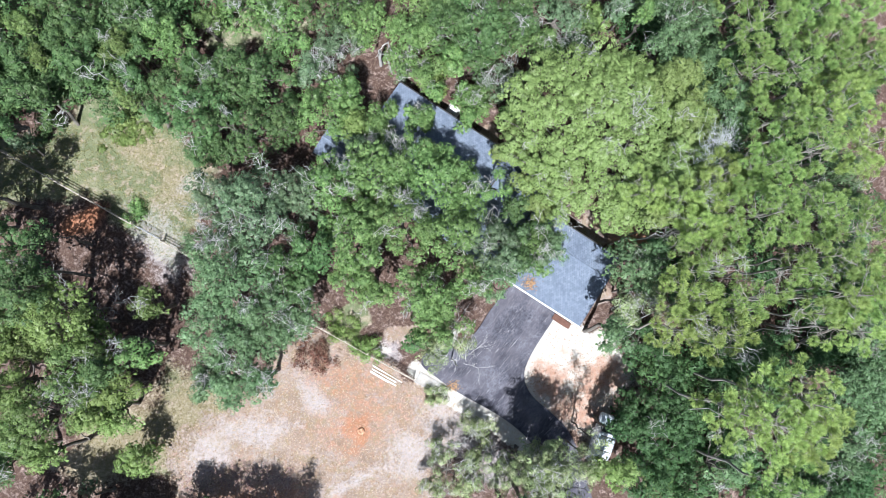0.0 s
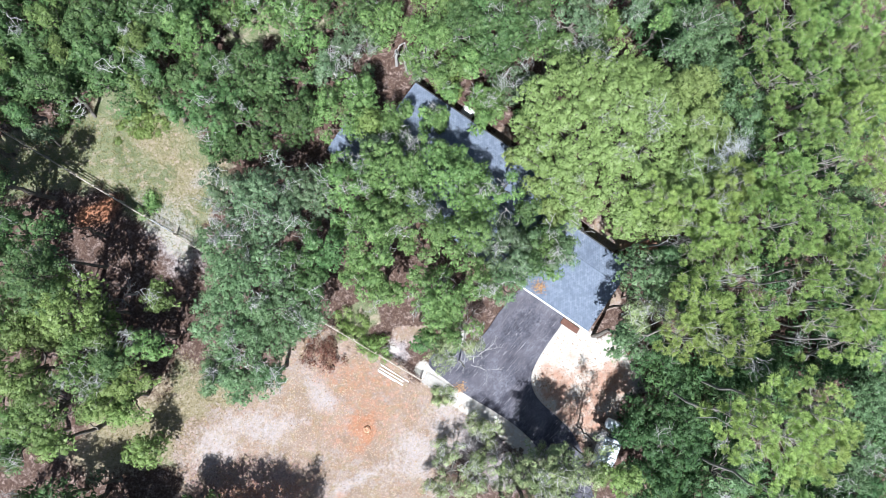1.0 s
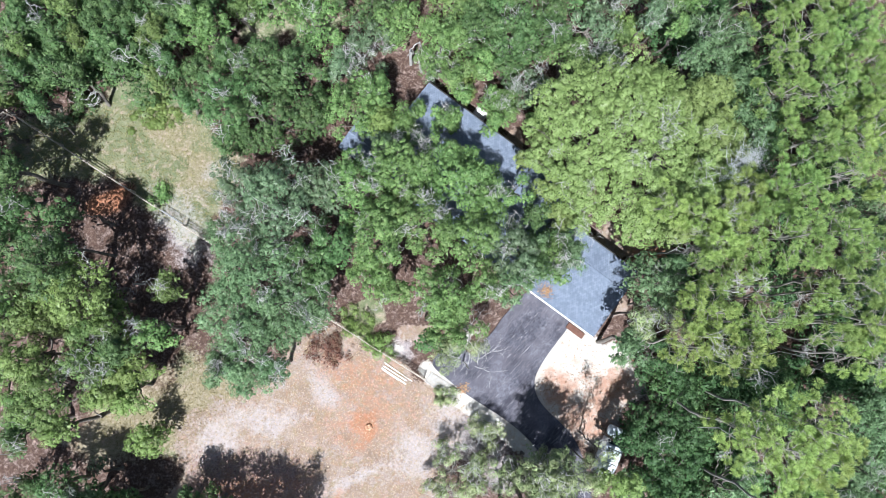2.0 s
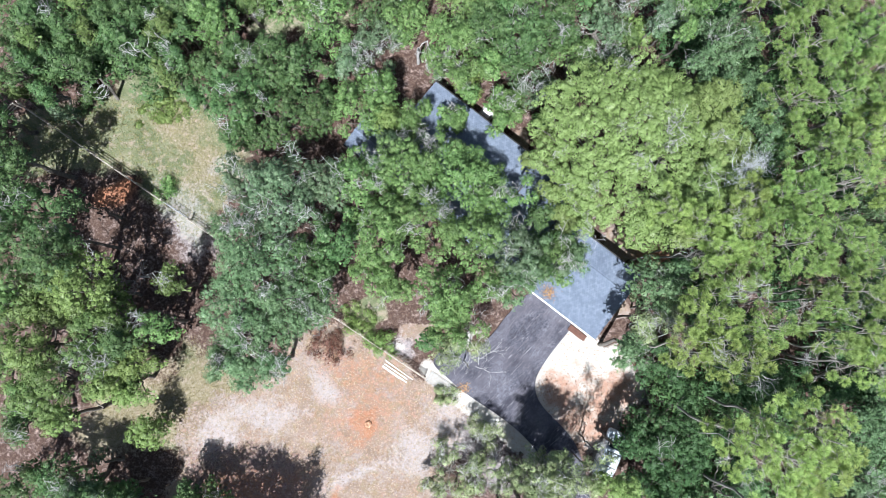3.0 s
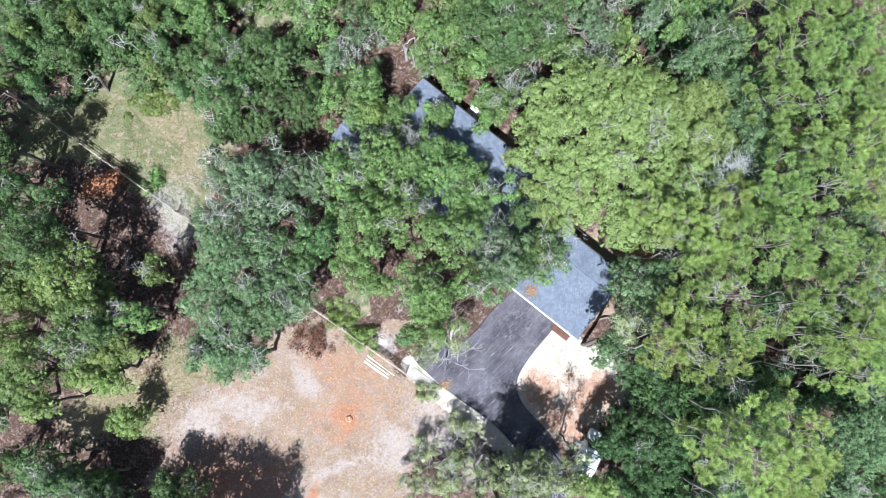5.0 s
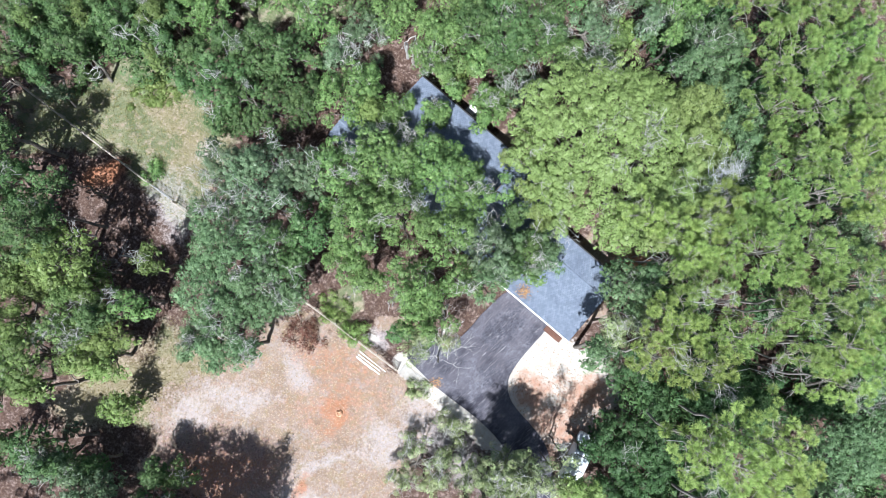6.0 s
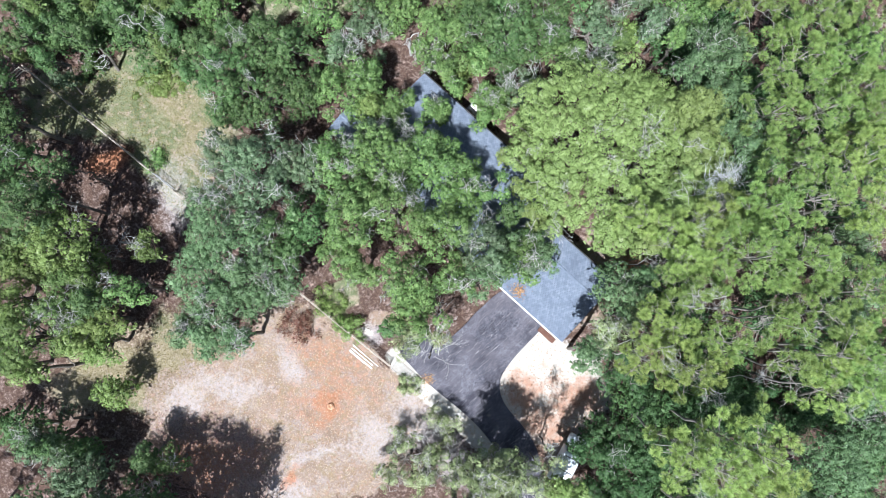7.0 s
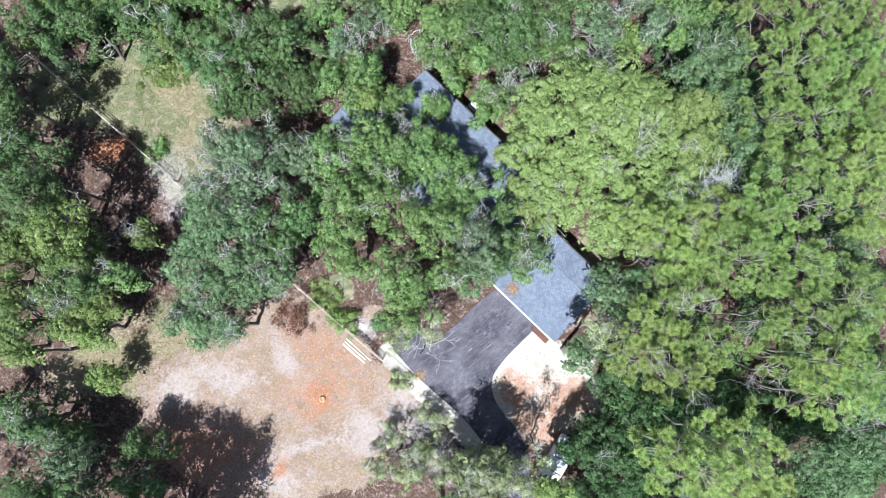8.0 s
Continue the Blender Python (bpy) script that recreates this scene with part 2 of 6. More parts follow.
    n.bump(n.math("ADD", fine, small), 0.4, 0.04)
    return n.colour(base)


SHINGLE, ASPHALT, GROUND = shingle_material(), asphalt_material(), ground_material()


# ---- mesh helpers ----
def quick_mesh(name, verts, faces, material):
    """A mesh from arrays of corners and of faces, all with the same number of corners."""
    verts, faces = np.asarray(verts, np.float32), np.asarray(faces, np.int32)
    mesh = bpy.data.meshes.new(name)
    mesh.vertices.add(len(verts))
    mesh.vertices.foreach_set("co", verts.ravel())
    mesh.loops.add(faces.size)
    mesh.loops.foreach_set("vertex_index", faces.ravel())
    mesh.polygons.add(len(faces))
    mesh.polygons.foreach_set("loop_start", np.arange(len(faces), dtype=np.int32) * faces.shape[1])
    mesh.materials.append(material)
    mesh.update(calc_edges=True)
    return mesh


def put(name, mesh, parent=None, label=""):
    ob = new(name, mesh)
    ob.parent = parent
    if label:
        ob["label"] = label
    return ob


def part(name, bm, material, parent, label="", bevel=0.0):
    if bevel:
        bmesh.ops.bevel(bm, geom=bm.edges[:], offset=bevel, segments=1, affect="EDGES", clamp_overlap=True)
    mesh = bpy.data.meshes.new(name)
    bmesh.ops.recalc_face_normals(bm, faces=bm.faces)
    bm.to_mesh(mesh)
    bm.free()
    mesh.materials.append(material)
    return put(name, mesh, parent, label)


def box(bm, x0, x1, y0, y1, z0, z1, turn=None):
    made = bmesh.ops.create_cube(bm, size=1)["verts"]
    m = Matrix.Translation(((x0 + x1) / 2, (y0 + y1) / 2, (z0 + z1) / 2)) @ Matrix.Diagonal((x1 - x0, y1 - y0, z1 - z0, 1))
    bmesh.ops.transform(bm, matrix=(turn @ m) if turn else m, verts=made)
    return bm


def anchor(name, x, y, z=0.0, turn=0.0):
    ob = new(name)
    ob.matrix_basis = pose(x, y, z, 0, 0, turn)
    ob.empty_display_size = 0.3
    return ob


class Tubes:
    """Tapered tubes along bent lines, gathered into one mesh."""

    def __init__(self, sides=5):
        self.sides, self.verts, self.faces, self.count = sides, [], [], 0

    def line(self, points, radii):
        points, k = np.asarray(points, float), self.sides
        along = np.gradient(points, axis=0)
        along /= np.linalg.norm(along, axis=1, keepdims=True) + 1e-9
        side = np.cross(along, (0.31, 0.17, 0.93) if abs(along[:, 2]).mean() < 0.8 else (0.93, 0.31, 0.1))
        side /= np.linalg.norm(side, axis=1, keepdims=True) + 1e-9
        over = np.cross(along, side)
        angle = np.arange(k) * 2 * np.pi / k
        ring = side[:, None] * np.cos(angle)[:, None] + over[:, None] * np.sin(angle)[:, None]
        self.verts.append((points[:, None] + ring * np.asarray(radii)[:, None, None]).reshape(-1, 3))
        rows, cols = np.meshgrid(np.arange(len(points) - 1), np.arange(k), indexing="ij")
        a, b = rows * k + cols, rows * k + (cols + 1) % k
        self.faces.append((np.stack([a, b, b + k, a + k], -1).reshape(-1, 4)) + self.count)
        self.count += len(points) * k

    def mesh(self, name, material):
        return quick_mesh(name, np.concatenate(self.verts), np.concatenate(self.faces), material)


def bent(rng, a, b, steps, wobble):
    """A bent line from a to b."""
    a, b = np.asarray(a, float), np.asarray(b, float)
    s = np.linspace(0, 1, steps)[:, None]
    off = rng.normal(0, wobble, (steps, 3)) * np.linalg.norm(b - a) * np.sin(np.pi * s)
    return a + (b - a) * s + off


# ---- trees ----
def leaves_at(rng, centre, facing, size, slim=0.62):
    """A pointed leaf at each centre, turned to its facing."""
    count = len(centre)
    spin = rng.normal(size=(count, 3))
    t = np.cross(facing, spin)
    t /= np.linalg.norm(t, axis=1, keepdims=True) + 1e-9
    b = np.cross(facing, t)
    l, w = size[:, None] * 0.5, size[:, None] * 0.5 * slim
    verts = np.stack([centre - t * l + b * w, centre - t * l - b * w, centre + t * l * 1.2], 1).reshape(-1, 3)
    return verts, np.arange(count * 3).reshape(-1, 3)


def foliage(rng, centres, radii, outward, per_area, leaf=(0.13, 0.26), squash=0.72):
    """Leaves in small bunches: thick on the upper shell of each, turned to the bunch's own side and to the side of the limb it sits on."""
    radii = np.asarray(radii, float)
    counts = np.maximum(8, (per_area * 3.4 * radii * radii).astype(int))
    of = np.repeat(np.arange(len(radii)), counts)
    total = len(of)
    z = rng.uniform(-0.30, 1.0, total)
    a = rng.uniform(0, 2 * np.pi, total)
    flat = np.sqrt(1 - z * z)
    d = np.stack([flat * np.cos(a), flat * np.sin(a), z], 1)
    far = 0.78 + 0.30 * rng.uniform(0, 1, total) ** 0.7
    stretch = np.column_stack([rng.uniform(0.8, 1.25, (len(radii), 2)), np.full(len(radii), squash)])
    place = centres[of] + d * (far * radii[of])[:, None] * stretch[of]
    face = d * 0.95 + outward[of] * 0.70 + (0, 0, 0.03) + rng.normal(0, 0.17, (total, 3))
    face /= np.linalg.norm(face, axis=1, keepdims=True)
    return leaves_at(rng, place, face, rng.uniform(*leaf, total))


def dome(rng, count, radius, top, depth, uneven, wavy=1.0):
    """Places of the bunches of a crown: spread over a wavy round, highest in the middle."""
    i = np.arange(count) + 0.5
    share = np.sqrt(i / count)
    angle = i * 2.39996 + rng.uniform(0, 6.3)
    edge = 1 + 0.13 * np.sin(2 * angle + rng.uniform(0, 6.3)) + 0.11 * np.sin(3 * angle + rng.uniform(0, 6.3)) + 0.07 * np.sin(5 * angle + rng.uniform(0, 6.3))
    away = share * radius * 0.9 * (1 + (edge - 1) * wavy)
    xy = np.stack([away * np.cos(angle), away * np.sin(angle)], 1) + rng.normal(0, 0.28, (count, 2))
    z = top - depth * share**2.3 - rng.uniform(0, uneven, count)
    return np.column_stack([xy, z])


def bunched(rng, lobes, sizes, plump=1.0, tall=0.92):
    """Small bunches of leaves set close over the upper side of each round lobe of a crown; also the way each one looks out."""
    places, radii, ways = [], [], []
    for c, big in zip(lobes, sizes):
        count = int(big * big * 5.6 / plump**2) + 4
        i = np.arange(count) + 0.5
        up = 1 - i / count * 1.22
        a = i * 2.39996 + rng.uniform(0, 6.3)
        flat = np.sqrt(np.clip(1 - up * up, 0, 1))
        d = np.stack([flat * np.cos(a), flat * np.sin(a), up], 1) + rng.normal(0, 0.09, (count, 3))
        swell = 1 + 0.16 * np.sin(2 * a + rng.uniform(0, 6.3)) * flat
        places.append(c + d * (1, 1, tall) * (big * rng.uniform(0.80, 1.08, count) * swell)[:, None])
        radii.append(rng.uniform(0.25, 0.46, count) * plump)
        ways.append(d)
    return np.concatenate(places), np.concatenate(radii), np.concatenate(ways)


OAK_LABELS = {
    "oak": "mid-green live oak with a lumpy spreading crown",
    "dark": "live oak with a dense crown in darker, shade-toned leaves",
    "moss": "live oak with grey moss and lichen among its leaves",
    "grey": "grey-green oak with fine dull leaves",
    "lime": "light yellowish-green young oak",
    "olive": "olive-green oak with a bushy crown",
    "sun": "bright yellow-green broad oak in full sun",
    "holly": "glossy dark green broadleaf tree with a dense crown",
    "thin": "sparse pale oak with bare twigs showing at the drive",
}


def seeded(x, y, salt):
    """Chance of its own for each place."""
    return np.random.default_rng([int(x * 10 + 5000), int(y * 10 + 5000), salt])


def oak(x, y, h, r, kind, dense=1.0, bays=()):
    """A broadleaf tree: trunk, limbs that fork to round lobes of leaves, bare grey twigs. bays: open places (dx, dy, radius) in the crown."""
    rng = seeded(x, y, 1)
    thing = tagged(anchor("oak_tree", x, y), OAK_LABELS[kind], "tree", "trees of the wood")
    thin = kind == "thin"
    wide = kind == "sun"
    bunches = int(r * r * (0.75 if thin else 1.9)) + 3
    round_crown = wide or r > 5
    centres = dome(rng, bunches, r * (1.0 if wide else 0.88 if r > 2.2 else 0.62), h - 0.9, r * (0.30 if wide else 0.75), 0.55 if wide else min(2.4, h * 0.24), 0.45 if round_crown else 1.0)
    radii = (rng.uniform(0.52, 1.0, bunches) if thin or wide else rng.uniform(0.42, 0.88, bunches)) * min(1.2, (r / 3.0) ** 0.4)
    if h > 11 and thin:
        lower = dome(rng, bunches // 2, r * 0.95, h - 3.6, 2.0, 2.5)
        centres, radii = np.concatenate([centres, lower]), np.concatenate([radii, rng.uniform(0.8, 1.3, len(lower))])
    keep = np.ones(len(radii), bool)
    for bx, by, br in bays:
        keep &= np.hypot(centres[:, 0] - bx, centres[:, 1] - by) > br + 0.45 * radii
    if not keep.any():
        keep[0] = True
    centres, radii = centres[keep], radii[keep]
    bunches = len(radii)
    base = np.array([rng.normal(0, 0.25), rng.normal(0, 0.25), -0.1])
    fork = np.array([rng.normal(0, 0.4), rng.normal(0, 0.4), h * 0.42])
    wood = Tubes(6)
    thick = (0.06 + 0.045 * r) * (0.55 if thin else 1.0)
    wood.line(bent(rng, base, fork, 5, 0.03), np.linspace(thick * 1.35, thick * 0.9, 5))
    limbs = rng.permutation(bunches)[: min(bunches, 9)]
    ends = []
    for n in limbs:
        tip = centres[n] - (0, 0, radii[n] * 0.3)
        mid = fork + (tip - fork) * rng.uniform(0.5, 0.65) - (0, 0, 0.25)
        wood.line(bent(rng, fork, mid, 5, 0.07), np.linspace(thick * 0.6, thick * 0.32, 5))
        wood.line(bent(rng, mid, tip, 4, 0.08), np.linspace(thick * 0.32, 0.03, 4))
        ends.append(mid)
    ends = np.array(ends)
    for n in range(bunches):
        if n not in limbs and (thin or rng.uniform() < 0.45):
            near = ends[np.argmin(np.linalg.norm(ends - centres[n], axis=1))]
            wood.line(bent(rng, near, centres[n], 4, 0.1), np.linspace(thick * 0.25, 0.025, 4))
    put("trunk", wood.mesh("trunk", BARK), thing)
    bare = rng.uniform(size=bunches) < (0.26 if thin else 0.22 if kind == "moss" else 0.02 if kind in ("holly", "lime") else 0.06 if wide else 0.09)
    low = centres - np.outer(bare, (0, 0, 0.2 if wide else 0.7))
    places, small, ways = bunched(rng, low, radii * np.where(bare, 0.8, 1.0), 0.62 if kind == "grey" else 0.84 if wide else 1.0 if thin else 0.7, 0.48 if wide else 0.92)
    if thin:
        some = rng.uniform(size=len(small)) < 0.62
        places, small, ways = places[some], small[some], ways[some]
    size = (0.07, 0.145) if kind == "grey" else (0.09, 0.175) if wide else (0.085, 0.165)
    verts, faces = foliage(rng, places, small, ways, dense * 245, size, 1.0)
    if not thin:
        full = np.flatnonzero(~bare)
        inner = len(full) * 20
        of = np.repeat(full, 20)
        a, away = rng.uniform(0, 6.283, inner), radii[of] * 1.1 * np.sqrt(rng.uniform(0, 1, inner))
        deep = centres[of] + np.stack([away * np.cos(a), away * np.sin(a), -rng.uniform(0.3, 1.6, inner)], 1)
        face = rng.normal(0, 0.35, (inner, 3)) + (0, 0, 1)
        more, tri = leaves_at(rng, deep, face / np.linalg.norm(face, axis=1, keepdims=True), rng.uniform(0.26, 0.46, inner))
        faces, verts = np.concatenate([faces, tri + len(verts)]), np.concatenate([verts, more])
    put("crown", quick_mesh("crown", verts, faces, LEAVES[kind]), thing)
    if bare.any():
        twigs = Tubes(3)
        for c, s in zip(centres[bare], radii[bare]):
            for _ in range(6):
                way = rng.normal(size=3) * (1, 1, 0.4) + (0, 0, 0.45)
                tip = c + (0, 0, 0.95) + way / np.linalg.norm(way) * s * rng.uniform(0.8, 1.7)
                stem = bent(rng, c - (0, 0, 0.3) + rng.normal(0, 0.2, 3), tip, 4, 0.18)
                twigs.line(stem, np.linspace(0.028, 0.011, 4))
                for _ in range(6):
                    a = stem[rng.integers(1, 4)]
                    twigs.line(bent(rng, a, a + rng.normal(0, 0.26, 3), 3, 0.15), np.linspace(0.017, 0.008, 3))
        tagged(put("bare_branchwork", twigs.mesh("bare_branchwork", DEAD_WOOD), thing, "bleached bare twigs"), kind="stuff")
    return thing


def pine(x, y, h, r, kind="pine", bays=()):
    """A slash pine: straight trunk, limbs in whorls that fork into twigs, a round puff of long needles at each twig's end."""
    rng = seeded(x, y, 5)
    thing = tagged(anchor("pine_tree", x, y), "tall slash pine with yellow-green needle tufts" if kind == "pine" else "tall slash pine with deep green needle tufts", "pine tree", "pines of the wood")
    wood, twigs = Tubes(5), Tubes(4)
    axis = bent(rng, (rng.normal(0, 0.4), rng.normal(0, 0.4), -0.1), (0, 0, h - 0.8), 8, 0.012)
    wood.line(axis, np.linspace(0.06 + 0.035 * r, 0.05, 8))
    puffs, sizes = [np.array([0, 0, h - 0.2])], [0.5]
    limbs = int(r * r * 1.5) + 9
    tips = dome(rng, limbs, r * 1.02, h - 0.5, r * 0.75, 2.6)
    for tip in tips:
        out = np.hypot(tip[0], tip[1])
        root = np.array([0, 0, min(h - 0.9, max(h * 0.5, tip[2] - 0.5 - 0.25 * out))])
        limb = bent(rng, root, tip, 6, 0.05)
        if rng.uniform() < 0.55:
            wood.line(limb, np.linspace(0.04, 0.012, 6))
        puffs.append(tip)
        sizes.append(rng.uniform(0.46, 0.64))
        for n in range(rng.integers(6, 11)):
            a = limb[rng.integers(3, 6)]
            angle = rng.uniform(0, 6.283)
            b = a + np.array([math.cos(angle), math.sin(angle), 0]) * rng.uniform(0.5, 1.0) + (0, 0, rng.uniform(-0.5, 0.5))
            if rng.uniform() < 0.5:
                twigs.line(bent(rng, a, b, 3, 0.06), np.linspace(0.018, 0.008, 3))
            puffs.append(b)
            sizes.append(rng.uniform(0.38, 0.56))
    puffs, sizes = np.array(puffs), np.array(sizes)
    keep = np.ones(len(sizes), bool)
    for n in np.argsort(-puffs[:, 2]):
        near = keep & (puffs[:, 2] > puffs[n, 2]) & (puffs[:, 2] < puffs[n, 2] + 1.5)
        keep[n] = not (np.hypot(*(puffs[near, :2] - puffs[n, :2]).T) < (0.80 if kind == "pine" else 0.72) * (sizes[near] + sizes[n])).any()
    for bx, by, br in bays:
        keep &= np.hypot(puffs[:, 0] - bx, puffs[:, 1] - by) > br + 0.2
    keep[0] = True
    puffs, sizes = puffs[keep], sizes[keep]
    put("trunk", wood.mesh("trunk", PINE_BARK), thing)
    if twigs.count:
        tagged(put("branchwork", twigs.mesh("branchwork", PINE_BARK), thing), kind="stuff")
    per = np.maximum(70, (sizes**2 * 900).astype(int))
    of = np.repeat(np.arange(len(sizes)), per)
    size = sizes[of]
    z = rng.uniform(-0.35, 1.0, len(of))
    a = rng.uniform(0, 2 * np.pi, len(of))
    flat = np.sqrt(1 - z * z)
    d = np.stack([flat * np.cos(a), flat * np.sin(a), z], 1)
    along = d + (0, 0, 0.12) + rng.normal(0, 0.19, d.shape)
    along /= np.linalg.norm(along, axis=1, keepdims=True)
    side = np.cross(along, rng.normal(0, 0.35, d.shape) + (0, 0, 1))
    side /= np.linalg.norm(side, axis=1, keepdims=True) + 1e-9
    start = puffs[of] + d * (size * rng.uniform(0.10, 0.45, len(size)))[:, None]
    tip = start + along * (size * rng.uniform(0.46, 0.68, len(size)))[:, None]
    w = side * 0.016
    verts = np.stack([start, tip + w, tip - w], 1).reshape(-1, 3)
    put("needles", quick_mesh("needles", verts, np.arange(len(verts)).reshape(-1, 3), LEAVES[kind]), thing)
    return thing


def shrub(x, y, h, r, kind, label, dense=1.0):
    """A low bush: a few stems and bunches of leaves down to the ground."""
    rng = seeded(x, y, 9)
    thing = tagged(anchor("shrub", x, y), label, "shrub", "shrubs")
    bunches = int(r * r * 5) + 5
    centres = dome(rng, bunches, r, h - 0.3, h * 0.6, h * 0.35)
    stems = Tubes(4)
    for c in centres:
        stems.line(bent(rng, (c[0] * 0.3, c[1] * 0.3, -0.05), c, 4, 0.06), np.linspace(0.03, 0.01, 4))
    tagged(put("branchwork", stems.mesh("branchwork", BARK), thing), kind="stuff")
    low, small, ways = bunched(rng, centres, rng.uniform(0.28, 0.5, bunches), 0.7)
    verts, faces = foliage(rng, low, small, ways, 170 * dense, (0.09, 0.18))
    put("crown", quick_mesh("crown", verts, faces, LEAVES[kind]), thing)
    return thing


def snag(x, y, z, h, reach, boughs, label, thick=0.16, lean=(0.0, 0.0), wood_material=None):
    """A dead, bleached tree: bare forking limbs above a trunk that goes down to the ground."""
    rng = seeded(x, y, 12)
    thing = tagged(anchor("dead_tree", x, y), label, "dead tree")
    wood = Tubes(6)
    fork = np.array([lean[0], lean[1], z])
    wood.line(bent(rng, (0, 0, -0.1), fork, 6, 0.02), np.linspace(thick * 1.4, thick, 6))
    put("trunk", wood.mesh("trunk", DEAD_WOOD), thing)
    limbs = Tubes(5)
    aim, fan = rng.uniform(0, 6.283), rng.uniform(1.6, 3.6)

    def grow(a, way, length, r, left):
        b = a + way * length
        stem = bent(rng, a, b, 5, 0.07)
        limbs.line(stem, np.linspace(r, r * 0.55, 5))
        if left:
            for n in range(rng.integers(2, 4)):
                turn = way + rng.normal(0, 0.55, 3) * (1, 1, 0.5)
                grow(stem[rng.integers(2, 5)], turn / np.linalg.norm(turn), length * rng.uniform(0.5, 0.75), r * 0.55, left - 1)

    for n in range(boughs):
        angle = aim + fan * ((n + 0.5) / boughs - 0.5) + rng.uniform(-0.3, 0.3)
        way = np.array([math.cos(angle), math.sin(angle), rng.uniform(0.05, 0.6)])
        root = fork + rng.normal(0, 0.16 * reach, 3) * (1, 1, 0.3)
        grow(root, way / np.linalg.norm(way), reach * rng.uniform(0.3, 0.65), thick * rng.uniform(0.35, 0.6), 3)
    tagged(put("branchwork", limbs.mesh("branchwork", wood_material or DEAD_WOOD), thing), kind="stuff")
    return thing


# ---- ground ----
def patch_depth(px, py, outline):
    """How far inside an outline each place lies, in metres (negative outside)."""
    inside, near = np.zeros(len(px), bool), np.full(len(px), 1e9)
    for (ax, ay), (bx, by) in zip(outline, outline[1:] + outline[:1]):
        cross = (ay > py) != (by > py)
        inside ^= cross & (px < (bx - ax) * (py - ay) / (by - ay + 1e-12) + ax)
        t = np.clip(((px - ax) * (bx - ax) + (py - ay) * (by - ay)) / ((bx - ax) ** 2 + (by - ay) ** 2), 0, 1)
        near = np.minimum(near, np.hypot(px - ax - t * (bx - ax), py - ay - t * (by - ay)))
    return np.where(inside, near, -near)


def spot(px, py, x, y, rx, ry, turn=0.0):
    c, s = math.cos(radians(turn)), math.sin(radians(turn))
    u, v = (px - x) * c + (py - y) * s, (py - y) * c - (px - x) * s
    return np.clip(1.5 - np.hypot(u / rx, v / ry), 0, 1)


SAND_YARD = [(15.0, -2.8), (18.9, -4.0), (21.9, -5.5), (22.4, -9.8), (20.2, -13.4), (17.2, -15.2), (13, -13), (11.5, -9.4), (12.5, -6.7)]
SAND_STRIP = [(2.0, -6.1), (3.1, -6.9), (7.0, -9.7), (9.9, -11.8), (13.5, -16.1), (12.0, -16.4), (8.3, -13.4), (4.3, -10.4), (2.0, -8.4), (1.2, -7.0)]
FIELD = [(-10.3, -3.0), (-6.1, -2.4), (1.5, -7.9), (6.2, -10.5), (5.0, -14.1), (2, -19.7), (-8.7, -23.2), (-21.8, -18.4), (-20.7, -10.9), (-16.1, -8.6), (-11.9, -6.2)]
GRASS_WEST = [(-26.7, 18.9), (-19.9, 18.0), (-15.8, 13.2), (-17.5, 7.4), (-20.1, 4.7), (-22.6, 7.5), (-27.7, 12.4), (-35.3, 11.0), (-36.9, 16.3), (-30.8, 18.3)]
GRASS_SOUTH = [(-20.2, -3.7), (-15.6, -9.0), (-21.8, -14.4), (-28.8, -13.0), (-28.3, -9.5), (-22.2, -7.7)]


def lie(px, py):
    """The height of the ground: nearly level, slightly uneven."""
    return 0.035 * np.sin(px * 0.53 + 0.7 * np.sin(py * 0.31)) + 0.03 * np.sin(py * 0.71 + 1.3) - 0.06


